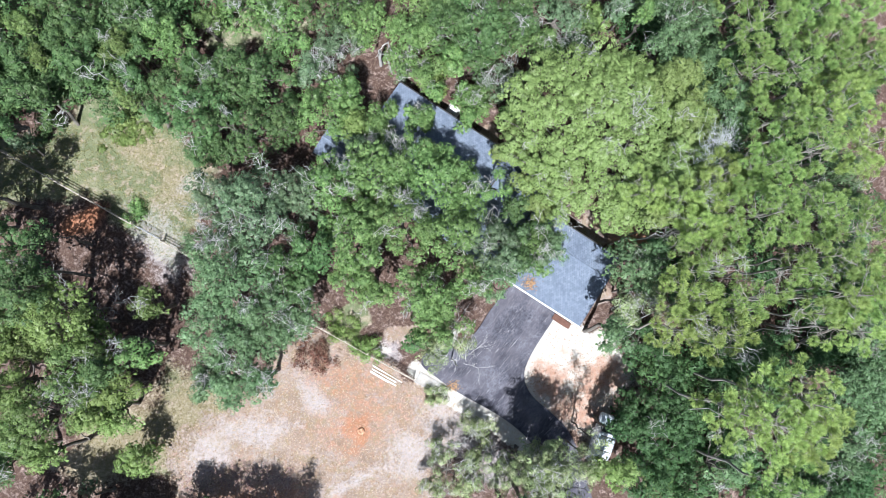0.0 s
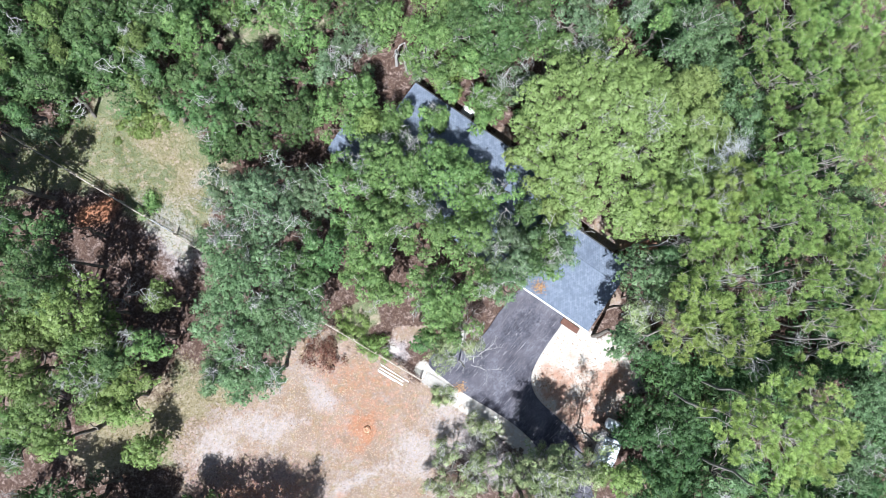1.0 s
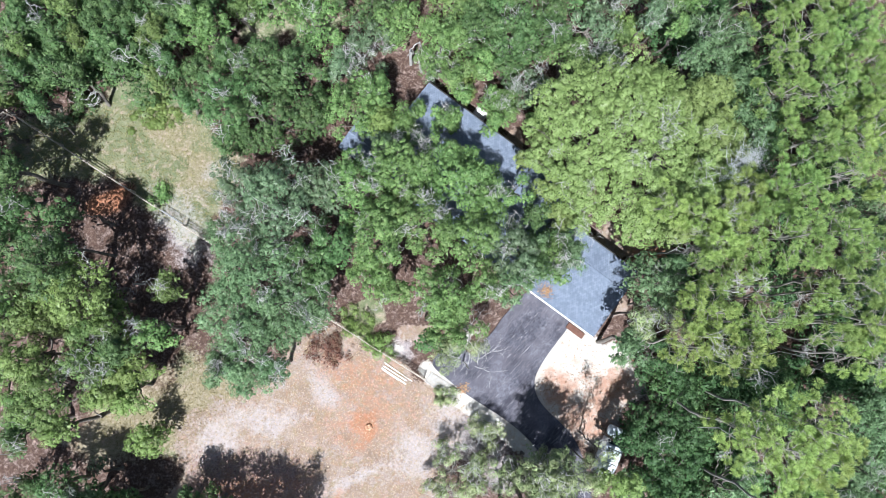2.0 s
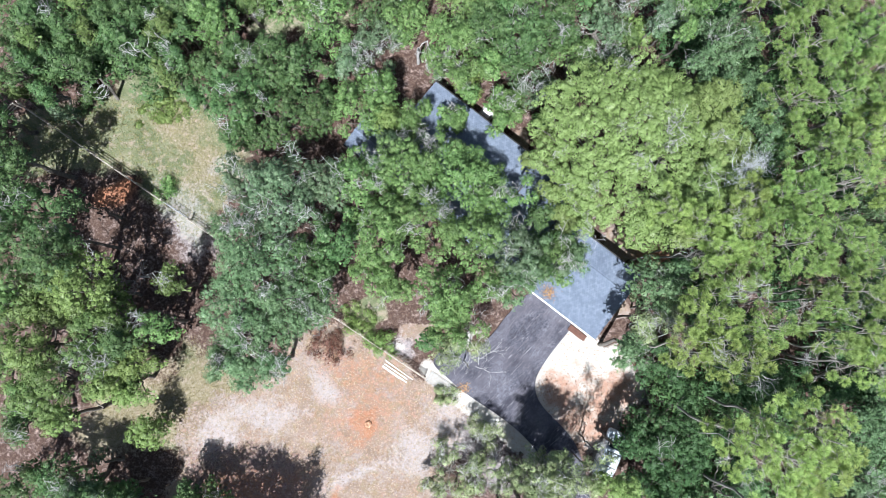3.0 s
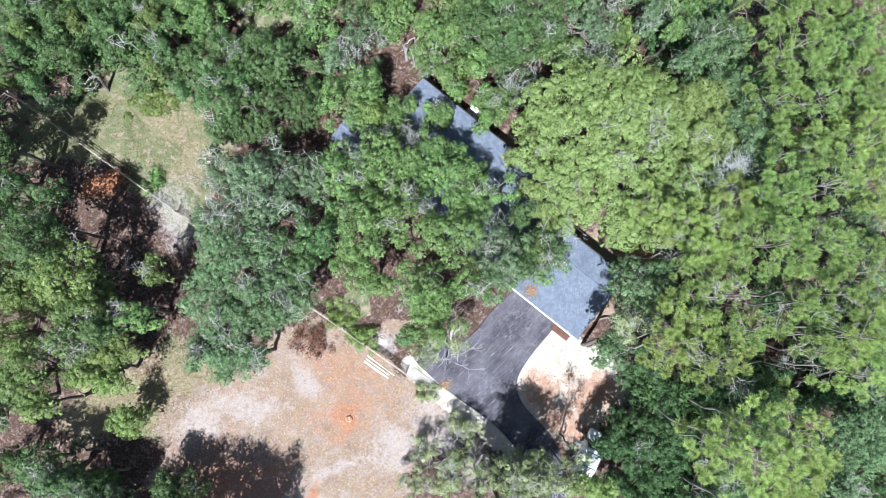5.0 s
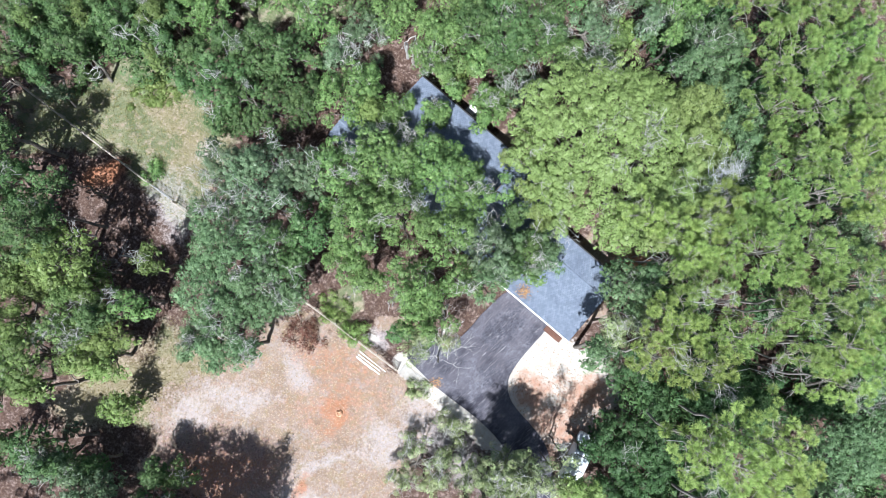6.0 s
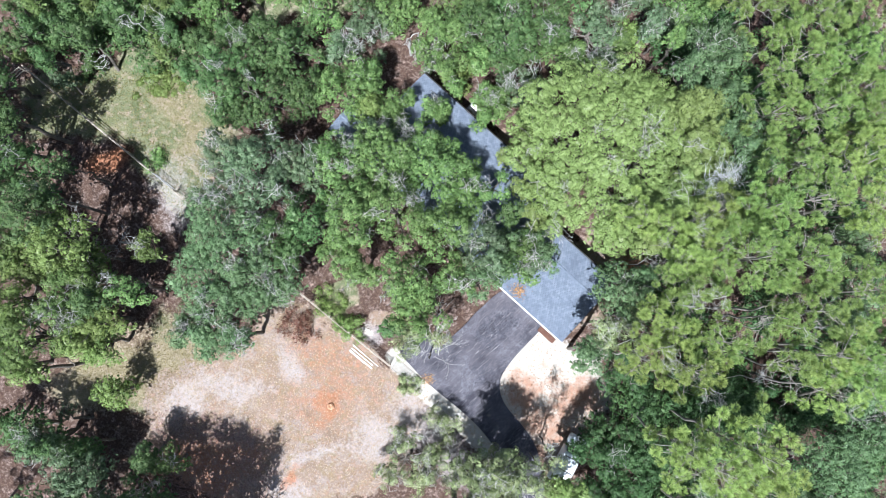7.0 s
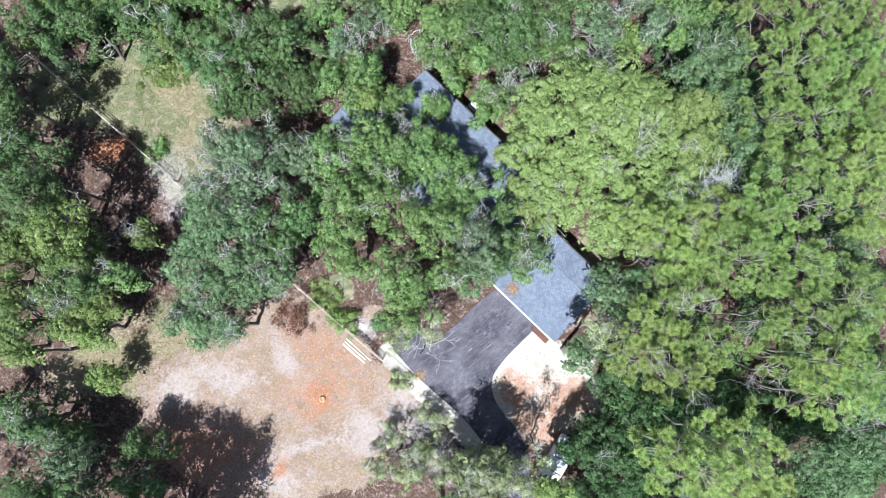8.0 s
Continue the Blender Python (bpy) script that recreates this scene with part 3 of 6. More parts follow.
def build_ground():
    def axis(low, high, step):
        mid = np.arange(low, high + step / 2, step)
        out = np.cumsum(step * 1.35 ** np.arange(1, 26))
        return np.concatenate([low - out[::-1], mid, high + out])

    xs, ys = axis(-44, 50, 0.38), axis(-28, 38, 0.38)
    px, py = (g.ravel() for g in np.meshgrid(xs, ys, indexing="ij"))
    z = lie(px, py) * ((abs(px) < 60) & (abs(py) < 60)) + (-0.06) * ((abs(px) >= 60) | (abs(py) >= 60))
    i, j = np.meshgrid(np.arange(len(xs) - 1), np.arange(len(ys) - 1), indexing="ij")
    a = (i * len(ys) + j).ravel()
    faces = np.stack([a, a + len(ys), a + len(ys) + 1, a + 1], 1)
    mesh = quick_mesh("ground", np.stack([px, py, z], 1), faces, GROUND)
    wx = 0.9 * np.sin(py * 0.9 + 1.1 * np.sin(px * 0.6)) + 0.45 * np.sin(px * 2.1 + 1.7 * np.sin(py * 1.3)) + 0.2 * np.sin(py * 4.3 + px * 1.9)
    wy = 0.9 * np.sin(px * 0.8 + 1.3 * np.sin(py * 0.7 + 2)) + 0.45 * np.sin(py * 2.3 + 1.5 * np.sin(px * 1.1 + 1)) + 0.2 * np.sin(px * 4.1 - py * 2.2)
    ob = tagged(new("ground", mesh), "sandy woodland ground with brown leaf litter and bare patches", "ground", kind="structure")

    def store(name, values):
        mesh.attributes.new(name, "FLOAT", "POINT").data.foreach_set("value", np.clip(values, 0, 1).astype(np.float32))

    flat_x, flat_y = px, py
    px, py = px + 0.6 * wx, py + 0.6 * wy

    def inside(outline, soft):
        return 0.5 + patch_depth(px, py, outline) / (2 * soft)

    store("sand", np.maximum.reduce([inside(SAND_YARD, 1.2), 0.5 + patch_depth(flat_x + 0.1 * wx, flat_y + 0.1 * wy, SAND_STRIP) / 1.0, spot(px, py, 6.6, -4.6, 0.9, 0.5, 30) * 0.7, spot(px, py, -0.5, -5.2, 1.0, 0.5, -35) * 0.6]))
    store("field", np.maximum.reduce([inside(FIELD, 1.6), spot(px, py, 0.8, -3.6, 1.6, 1.3), spot(px, py, 20.3, 4.9, 2.2, 1.3, -35), spot(px, py, 23.4, 4.0, 2.6, 1.2, -10), spot(px, py, 26.4, 3.8, 1.6, 1.0), spot(px, py, 11.2, 15.1, 1.4, 0.9), spot(px, py, 19.8, -1.8, 1.5, 1.2)]))
    store("grass", np.maximum.reduce([inside(GRASS_WEST, 1.8), inside(GRASS_SOUTH, 1.8), spot(px, py, -4.0, -2.4, 2.2, 1.6), spot(px, py, -11.0, 27.0, 5, 2), spot(px, py, -24.5, 19.6, 4.5, 2.2, 20), spot(px, py, -33.0, 13.5, 3.5, 2.0)]))
    store("straw", np.maximum.reduce([spot(px, py, -21.5, 15.6, 3.2, 1.8, -40) * 0.8, spot(px, py, -19.4, 12.2, 1.9, 3.2) * 0.85, spot(px, py, -20.8, -9.6, 6.0, 3.4, 20), spot(px, py, -26.0, -12.0, 4.5, 2.4), spot(px, py, -14.5, -10.5, 3.0, 1.6), spot(px, py, -4.2, -9.4, 3.0, 1.2, -30) * 0.6]))
    store("pale", np.maximum.reduce([spot(px, py, -14.4, -10.6, 2.6, 1.1, -10), spot(px, py, -5.2, -16.8, 2.6, 0.9, 12), spot(px, py, -11.3, -11.6, 2.0, 0.8), spot(px, py, -8.0, -8.3, 0.9, 1.5, 20), spot(px, py, -17.3, -13.0, 1.8, 2.0), spot(px, py, 1.2, -14.6, 3.2, 1.5, 25), spot(px, py, 6.0, -14.2, 3.0, 2.0, -30), spot(px, py, 9.5, -16.5, 3.0, 1.6, -30), spot(px, py, -20.9, 7.2, 2.0, 3.2, 25), spot(px, py, -18.6, 12.0, 1.1, 0.8), spot(px, py, 0.0, -5.6, 1.2, 0.8), spot(px, py, 3.9, -11.6, 2.0, 1.0, -35), spot(px, py, -7.0, -20.0, 2.2, 1.2)]))
    # the spot at (-14.5, -18.4) paints a reddish tint into the field's shadow
    store("rust", np.maximum.reduce([spot(px, py, -3.5, -12.3, 1.3, 0.9, 40) * 0.95, spot(px, py, -3.9, -11.7, 0.8, 1.3, 20) * 0.9, spot(px, py, -4.8, -13.4, 1.2, 0.5, 30) * 0.6, spot(px, py, -27.4, 9.3, 2.0, 1.2), spot(px, py, 24.5, 3.6, 2.6, 0.8, 10) * 0.8, spot(px, py, 17.0, -12.0, 3.0, 2.4) * 0.66, spot(px, py, 14.4, -9.4, 1.8, 2.0) * 0.72, spot(px, py, 19.6, -9.6, 2.2, 2.2) * 0.72, spot(px, py, -6.5, -18.6, 0.7, 1.0), spot(px, py, -14.5, -18.4, 5.2, 3.0) * 0.72, spot(px, py, 5.6, -8.0, 0.7, 0.3, -40), spot(px, py, 13.8, -3.0, 1.6, 0.5, -35) * 0.4, spot(px, py, -4.5, -7.5, 4.5, 2.4, -35) * 0.45, spot(px, py, -3.6, -11.0, 5.0, 3.0, 10) * 0.40, spot(px, py, 17.0, -7.4, 1.4, 0.8) * 0.45]))
    return ob


build_ground()


def smooth(points, steps=6, closed=True):
    """A soft line through points."""
    p = [Vector(q) for q in points]
    out, count = [], len(p)
    for n in range(count):
        a, b, c, d = p[n - 1], p[n], p[(n + 1) % count], p[(n + 2) % count]
        for s in range(steps):
            t = s / steps
            out.append(0.5 * (2 * b + (c - a) * t + (2 * a - 5 * b + 4 * c - d) * t * t + (3 * b - a - 3 * c + d) * t**3))
    return out


def build_driveway():
    edge = smooth([(15.9, -2.6), (15.5, -3.6), (14.6, -4.7), (13.2, -6.5), (12.3, -8.2), (12.4, -9.7), (13.2, -11.0), (14.6, -12.4), (15.9, -14.0), (16.7, -16.0), (17.3, -19.0),
                   (18.5, -26.0), (15.0, -27.0), (14.0, -18.6), (12.6, -15.4), (11.0, -13.4), (8.8, -11.6), (6.0, -9.7), (3.8, -7.9), (2.5, -6.4), (4.0, -4.8), (5.3, -5.1), (6.3, -5.7), (7.3, -4.7), (8.5, -3.4), (9.8, -1.8), (12.4, 0.2)])
    bm = bmesh.new()
    top = [bm.verts.new((v.x, v.y, 0.03)) for v in edge]
    low = [bm.verts.new((v.x, v.y, -0.16)) for v in edge]
    for n in range(len(edge)):
        bm.faces.new((low[n - 1], low[n], top[n], top[n - 1]))
    face = bm.faces.new(top)
    bmesh.ops.triangulate(bm, faces=[face])
    ob = part("driveway", bm, ASPHALT, None)
    return tagged(ob, "worn dark asphalt driveway with a turning bay", "driveway", kind="structure")


build_driveway()


# ---- house ----
def build_house():
    house = tagged(anchor("house", 17.0, -3.9, 0, -37.4), "long low house with a grey-blue shingle roof and attached garage", "house")
    eave, pitch = 2.65, 0.15

    def wing(x0, x1, y0, y1, name):
        ridge_y = 5.1 if name == "garage" else (y0 + y1) / 2
        rise = 0.34 if name == "garage" else (y1 - y0) / 2 * pitch
        bm = bmesh.new()
        inset = 0.4
        for a in (box(bm, x0 + inset, x1 - inset, y0 + inset, y0 + inset + 0.2, -0.1, eave - 0.02), box(bm, x0 + inset, x1 - inset, y1 - inset - 0.2, y1 - inset, -0.1, eave - 0.02)):
            pass
        part("wall", bm, WALL_PAINT, house, "tan siding wall")
        for gx in (x0 + inset, x1 - inset - 0.2):
            bm = bmesh.new()
            pts = [(y0 + inset + 0.2, -0.1), (y1 - inset - 0.2, -0.1), (y1 - inset - 0.2, eave), (ridge_y, eave + rise - 0.30), (y0 + inset + 0.2, eave)]
            rings = [[bm.verts.new((gx + dx, y, z)) for y, z in pts] for dx in (0, 0.2)]
            bm.faces.new(rings[0]), bm.faces.new(rings[1])
            for n in range(5):
                bm.faces.new((rings[0][n - 1], rings[0][n], rings[1][n], rings[1][n - 1]))
            part("gable_wall", bm, WALL_PAINT, house, "tan siding gable wall")
        for sign in (1, -1):
            ya = y0 if sign == 1 else y1
            bm = bmesh.new()
            ring = []
            for x in (x0, x1):
                ring.append([bm.verts.new(v) for v in ((x, ya, eave - 0.12), (x, ya, eave), (x, ridge_y, eave + rise), (x, ridge_y, eave + rise - 0.12))])
            for n in range(4):
                bm.faces.new((ring[0][n - 1], ring[0][n], ring[1][n], ring[1][n - 1]))
            bm.faces.new(ring[0]), bm.faces.new(ring[1])
            slope = part("roof", bm, ROOF_DECK, house, "grey-blue roof slope under the shingles")
            rng = np.random.default_rng(int(abs(x0 * 10)) + (sign > 0))
            rows = int(math.hypot(ridge_y - ya, rise) / 0.2)
            verts = []
            for row in range(rows):
                f0, f1 = row / rows, (row + 1) / rows + 0.004
                cols = int((x1 - x0) / 0.25)
                for col in range(-1, cols + 1):
                    a = x0 + (col + 0.5 * (row % 2)) * 0.25 + 0.01
                    b = min(a + 0.226, x1 + 0.02)
                    a = max(a, x0 - 0.02)
                    if b - a < 0.05:
                        continue
                    lift = 0.006 + rng.uniform(0, 0.004)
                    y_at = lambda f: ya + (ridge_y - ya) * f
                    z_at = lambda f: eave + rise * f
                    lo, hi = (y_at(f0) - sign * 0.012), y_at(f1)
                    verts += [(a, lo, z_at(f0) + lift), (b, lo, z_at(f0) + lift), (b, hi, z_at(f1) + 0.005), (a, hi, z_at(f1) + 0.005),
                              (a, lo, z_at(f0) - 0.01), (b, lo, z_at(f0) - 0.01)]
            base = np.arange(len(verts) // 6)[:, None] * 6
            faces = np.concatenate([base + (0, 1, 2, 3), base + (4, 5, 1, 0)])
            mesh = quick_mesh("shingles", verts, faces, SHINGLE)
            mesh.polygons.foreach_set("use_smooth", np.zeros(len(mesh.polygons), bool))
            tagged(put("shingles", mesh, slope, "grey-blue asphalt shingle tabs"), kind="stuff")
        bm = bmesh.new()
        for n in range(int((x1 - x0) / 0.3)):
            a = x0 + n * 0.3
            for sign in (1, -1):
                q = [bm.verts.new(v) for v in ((a, ridge_y, eave + rise + 0.045), (a + 0.29, ridge_y, eave + rise + 0.03), (a + 0.29, ridge_y - sign * 0.16, eave + rise - 0.03), (a, ridge_y - sign * 0.16, eave + rise - 0.018))]
                bm.faces.new(q)
        part("ridge_cap", bm, SHINGLE, house)
        bm = box(bmesh.new(), x0, x1, y0 - 0.15, y0 - 0.015, eave - 0.14, eave - 0.005)
        front = name == "garage"
        part("gutter", bm, WHITE_PAINT if front else DARK_TRIM, house, "white metal gutter" if front else "dark metal gutter", 0.012)
        bm = box(bmesh.new(), x0, x1, y1 + 0.015, y1 + 0.14, eave - 0.16, eave - 0.01)
        part("gutter", bm, DARK_TRIM, house, "dark metal gutter", 0.012)
        for x in (x0 - 0.045, x1 + 0.022):
            for sign in (1, -1):
                ya = y0 if sign == 1 else y1
                bm = bmesh.new()
                ring = [[bm.verts.new((x + dx, y, z)) for y, z in ((ya, eave - 0.16), (ya, eave + 0.01), (ridge_y, eave + rise + 0.01), (ridge_y, eave + rise - 0.16))] for dx in (0, 0.022)]
                for n in range(4):
                    bm.faces.new((ring[0][n - 1], ring[0][n], ring[1][n], ring[1][n - 1]))
                bm.faces.new(ring[0]), bm.faces.new(ring[1])
                part("bargeboard", bm, STEP_WOOD, house, "red-brown bargeboard")

    wing(-9.0, 0.45, 0.0, 7.4, "garage")
    wing(-25.9, -9.12, 0.0, 10.15, "main")
    wing(-29.0, -26.02, 0.2, 3.6, "porch")
    door = part("garage_door", box(bmesh.new(), -7.6, -2.6, 0.33, 0.39, 0.03, 2.2), WHITE_PAINT, house, "white garage door")
    for n in range(4):
        part("door_panel", box(bmesh.new(), -7.5, -2.7, 0.30, 0.328, 0.10 + n * 0.53, 0.58 + n * 0.53), WHITE_PAINT, door, "", 0.01)
    return house


build_house()
step = tagged(part("timber_step", box(bmesh.new(), -0.95, 0.95, -0.3, 0.3, -0.1, 0.16), STEP_WOOD, None, bevel=0.015), "red-brown timber step at the garage front", "step")
step.matrix_basis = pose(16.35, -3.72, 0, 0, 0, -37.4)



def build_air_conditioner():
    thing = tagged(anchor("air_conditioner", 7.6, 17.5, 0, -37.4), "pale metal air conditioner on a slab behind the house", "air conditioner")
    part("slab", box(bmesh.new(), -0.65, 0.65, -0.65, 0.65, -0.12, 0.08), plain("pale_concrete", (0.45, 0.44, 0.42), (0.6, 0.59, 0.57), 5, 0.9, 0.2), thing, "concrete slab", 0.015)
    part("casing", box(bmesh.new(), -0.42, 0.42, -0.42, 0.42, 0.08, 0.85), WHITE_PAINT, thing, "white metal casing", 0.03)
    bm = bmesh.new()
    for n in range(4):
        bmesh.ops.create_cone(bm, cap_ends=False, segments=24, radius1=0.09 * n + 0.08, radius2=0.09 * n + 0.08, depth=0.012, matrix=pose(0, 0, 0.862))
        bmesh.ops.create_cone(bm, cap_ends=False, segments=24, radius1=0.09 * n + 0.066, radius2=0.09 * n + 0.066, depth=0.012, matrix=pose(0, 0, 0.862))
    part("fan_grille", bm, DARK_TRIM, thing, "dark round fan grille")


build_air_conditioner()


def leaf_pile(x, y, z, r, count, seed, label):
    """A drift of orange fallen leaves on a sloping roof."""
    rng = np.random.default_rng(seed)
    xy = rng.normal(0, r, (count, 2))
    face = rng.normal(0, 0.35, (count, 3)) + (0, 0, 1)
    centre = np.column_stack([xy, 0.02 + rng.uniform(0, 0.05, count) + 0.09 * (xy @ np.array([0.607, 0.795]))])
    verts, faces = leaves_at(rng, centre, face / np.linalg.norm(face, axis=1, keepdims=True), rng.uniform(0.08, 0.16, count))
    n = Nodes("orange_fallen_leaves", 0.8, 0.2)
    n.colour(n.ramp(n.add("ShaderNodeNewGeometry").outputs["Random Per Island"], (0.0, (0.24, 0.12, 0.055)), (1.0, (0.52, 0.34, 0.18))))
    ob = tagged(new("fallen_leaves", quick_mesh("fallen_leaves", verts, faces, n.mat)), label, "leaf pile", kind="stuff")
    ob.location = (x, y, z)


leaf_pile(5.3, -8.9, 0.02, 0.3, 150, 33, "rust-red fallen leaves heaped at the edge of the drive")
leaf_pile(13.0, 0.15, 2.76, 0.36, 200, 31, "orange fallen leaves drifted on the garage roof")

# ---- fences ----
def fence_post(h=1.35):
    return box(bmesh.new(), -0.065, 0.065, -0.065, 0.065, -0.15, h)


def run_fence(x0, y0, x1, y1, spans, label, skip=()):
    """A post and rail fence: a post at each span, three rails between."""
    length, turn = math.hypot(x1 - x0, y1 - y0), math.degrees(math.atan2(y1 - y0, x1 - x0))
    rng = random.Random(int(x0 * 7 + y0))
    thing = tagged(anchor("post_and_rail_fence", x0, y0, 0, turn), label, "fence")
    gap = length / spans
    first = part("post", fence_post(), FENCE_WOOD, thing, "", 0.012)
    for n in range(1, spans + 1):
        post = new("post", first.data)
        post.parent = thing
        post.matrix_basis = pose(n * gap, 0, rng.uniform(-0.06, 0.03), rng.uniform(-2, 2), rng.uniform(-2, 2), rng.uniform(-4, 4))
    rail = None
    for n in range(spans):
        if n in skip:
            continue
        for z in (0.35, 0.78, 1.2):
            if rail is None:
                bm = box(bmesh.new(), 0.02, gap - 0.02, -0.022, 0.022, -0.07, 0.07)
                rail = part("rail", bm, FENCE_WOOD, thing, "", 0.008)
                ob = rail
            else:
                ob = new("rail", rail.data)
                ob.parent = thing
            ob.matrix_basis = pose(n * gap, -0.09, z, 0, rng.uniform(-0.6, 0.6), rng.uniform(-0.4, 0.4))
    return thing


run_fence(-36.2, 17.8, -22.9, 8.75, 6, "weathered grey post and rail fence beside the clearing")
run_fence(-20.4, 7.0, 1.66, -7.75, 11, "weathered grey post and rail fence along the drive")
run_fence(-36.5, 17.6, -42.5, 11.2, 4, "weathered grey fence in the shade of the wood")


def wire_gate(name, x, y, z, turn, tilt, length, height, label):
    """A tube frame with welded wire in it."""
    thing = tagged(new(name), label, "gate")
    thing.matrix_basis = pose(x, y, z, tilt, 0, turn)
    frame_tubes = Tubes(6)
    corners = [(0, 0, 0), (length, 0, 0), (length, 0, height), (0, 0, height), (0, 0, 0)]
    for a, b in zip(corners, corners[1:]):
        frame_tubes.line([a, b], [0.028, 0.028])
    frame_tubes.line([(length / 2, 0, 0), (length / 2, 0, height)], [0.022, 0.022])
    put("gate_frame", frame_tubes.mesh("gate_frame", GALVANISED), thing)
    wires = Tubes(3)
    for n in range(1, int(height / 0.15)):
        wires.line([(0, 0, n * 0.15), (length, 0, n * 0.15)], [0.009, 0.009])
    for n in range(1, int(length / 0.15)):
        wires.line([(n * 0.15, 0, 0), (n * 0.15, 0, height)], [0.009, 0.009])
    put("wire_mesh", wires.mesh("wire_mesh", GALVANISED), thing)
    return thing


wire_gate("wire_gate", -22.6, 8.5, 0.06, -34, 0, 2.3, 1.2, "upright galvanised wire gate in the fence gap")
wire_gate("wire_gate", 1.8, -8.15, 0.05, -34, -78, 3.0, 0.95, "wire gate lying on the sand by the drive")


def planks():
    rng = random.Random(5)
    for n, (dx, length, wide) in enumerate(((0.0, 2.8, 0.14), (0.22, 2.6, 0.12), (0.50, 3.1, 0.07), (0.72, 2.7, 0.06), (-0.14, 1.9, 0.1))):
        ob = part("plank", box(bmesh.new(), 0, length, -wide / 2, wide / 2, 0, 0.045), PLANK_WOOD, None, bevel=0.006)
        tagged(ob, "bleached plank lying beside the fence", "plank", "planks by the fence")
        ob.matrix_basis = pose(-2.5 + dx * 0.55 + rng.uniform(0, 0.3), -6.75 + dx * 0.8, -0.02, 0, 0, -36 + rng.uniform(-2, 2))


planks()


# ---- parked vehicle under the trees ----
def build_van():
    paint = plain("pale_blue_white_car_paint", (0.62, 0.70, 0.76), (0.74, 0.80, 0.84), 0.7, 0.3, 0.5)
    rubber = plain("black_rubber", (0.02, 0.02, 0.02), (0.04, 0.04, 0.04), 6, 0.8, 0.2)
    steel = plain("dull_wheel_steel", (0.4, 0.4, 0.4), (0.55, 0.55, 0.55), 5, 0.4, 0.5)
    van = tagged(anchor("parked_van", 19.0, -15.1, 0, 65), "pale blue-white van parked under the trees", "van")
    bm = bmesh.new()
    sections = ((-2.35, 0.55, 1.0, 0.86), (-2.2, 0.4, 1.75, 0.92), (-1.0, 0.38, 1.95, 0.95), (0.7, 0.38, 1.92, 0.95), (1.3, 0.38, 1.15, 0.95), (2.2, 0.42, 1.0, 0.9), (2.4, 0.5, 0.8, 0.8))
    rings = []
    for x, low, high, half in sections:
        shoulder = min(high, 1.05)
        rings.append([bm.verts.new(v) for v in ((x, -half * 0.96, low), (x, -half, shoulder * 0.8), (x, -half * 0.86, high - 0.06), (x, -half * 0.7, high), (x, half * 0.7, high), (x, half * 0.86, high - 0.06), (x, half, shoulder * 0.8), (x, half * 0.96, low))])
    for a, b in zip(rings, rings[1:]):
        for n in range(8):
            bm.faces.new((a[n - 1], a[n], b[n], b[n - 1]))
    bm.faces.new(rings[0]), bm.faces.new(rings[-1])
    part("body", bm, paint, van, "pale blue-white body", 0.03)
    bm = bmesh.new()
    q = [(0.76, -0.74, 1.86), (0.76, 0.74, 1.86), (1.27, 0.84, 1.20), (1.27, -0.84, 1.20)]
    low = [bm.verts.new((x + 0.01, y, z + 0.01)) for x, y, z in q]
    top = [bm.verts.new((x + 0.035, y, z + 0.03)) for x, y, z in q]
    bm.faces.new(top), bm.faces.new(low)
    for n in range(4):
        bm.faces.new((low[n - 1], low[n], top[n], top[n - 1]))
    part("windscreen", bm, GLASS_DARK, van)
    for x in (-1.45, 1.5):
        for y in (-0.86, 0.86):
            bm = bmesh.new()
            bmesh.ops.create_cone(bm, cap_ends=True, segments=20, radius1=0.34, radius2=0.34, depth=0.2, matrix=pose(x, y, 0.34, 90, 0, 0))
            wheel = part("wheel", bm, rubber, van, "", 0.02)
            bm = bmesh.new()
            bmesh.ops.create_cone(bm, cap_ends=True, segments=16, radius1=0.2, radius2=0.2, depth=0.23, matrix=pose(x, y, 0.34, 90, 0, 0))
            part("rim", bm, steel, wheel)
    for x in (-0.9, 0.4):
        part("roof_bar", box(bmesh.new(), x - 0.03, x + 0.03, -0.7, 0.7, 1.98, 2.02), DARK_TRIM, van, "dark roof bar", 0.008)
    return van


build_van()


# ---- stump, fallen trunk, dead trees ----
def build_stump():
    bm = bmesh.new()
    rng = random.Random(3)
    rings = []
    for z, r in ((-0.1, 0.36), (0.02, 0.29), (0.08, 0.22), (0.12, 0.20), (0.07, 0.13), (0.05, 0.05)):
        rings.append([bm.verts.new((r * math.cos(a * 0.4488) * rng.uniform(0.85, 1.15), r * math.sin(a * 0.4488) * rng.uniform(0.85, 1.15), z)) for a in range(14)])
    for a, b in zip(rings, rings[1:]):
        for n in range(14):
            bm.faces.new((a[n - 1], a[n], b[n], b[n - 1]))
    bm.faces.new(rings[-1])
    stump = part("tree_stump", bm, plain("fresh_orange_stump_wood", (0.28, 0.14, 0.08), (0.58, 0.36, 0.23), 9, 0.85, 0.2, 0.4), None)
    stump.matrix_basis = pose(-3.6, -12.2, 0)
    tagged(stump, "low orange tree stump in rust-coloured soil", "stump")


build_stump()


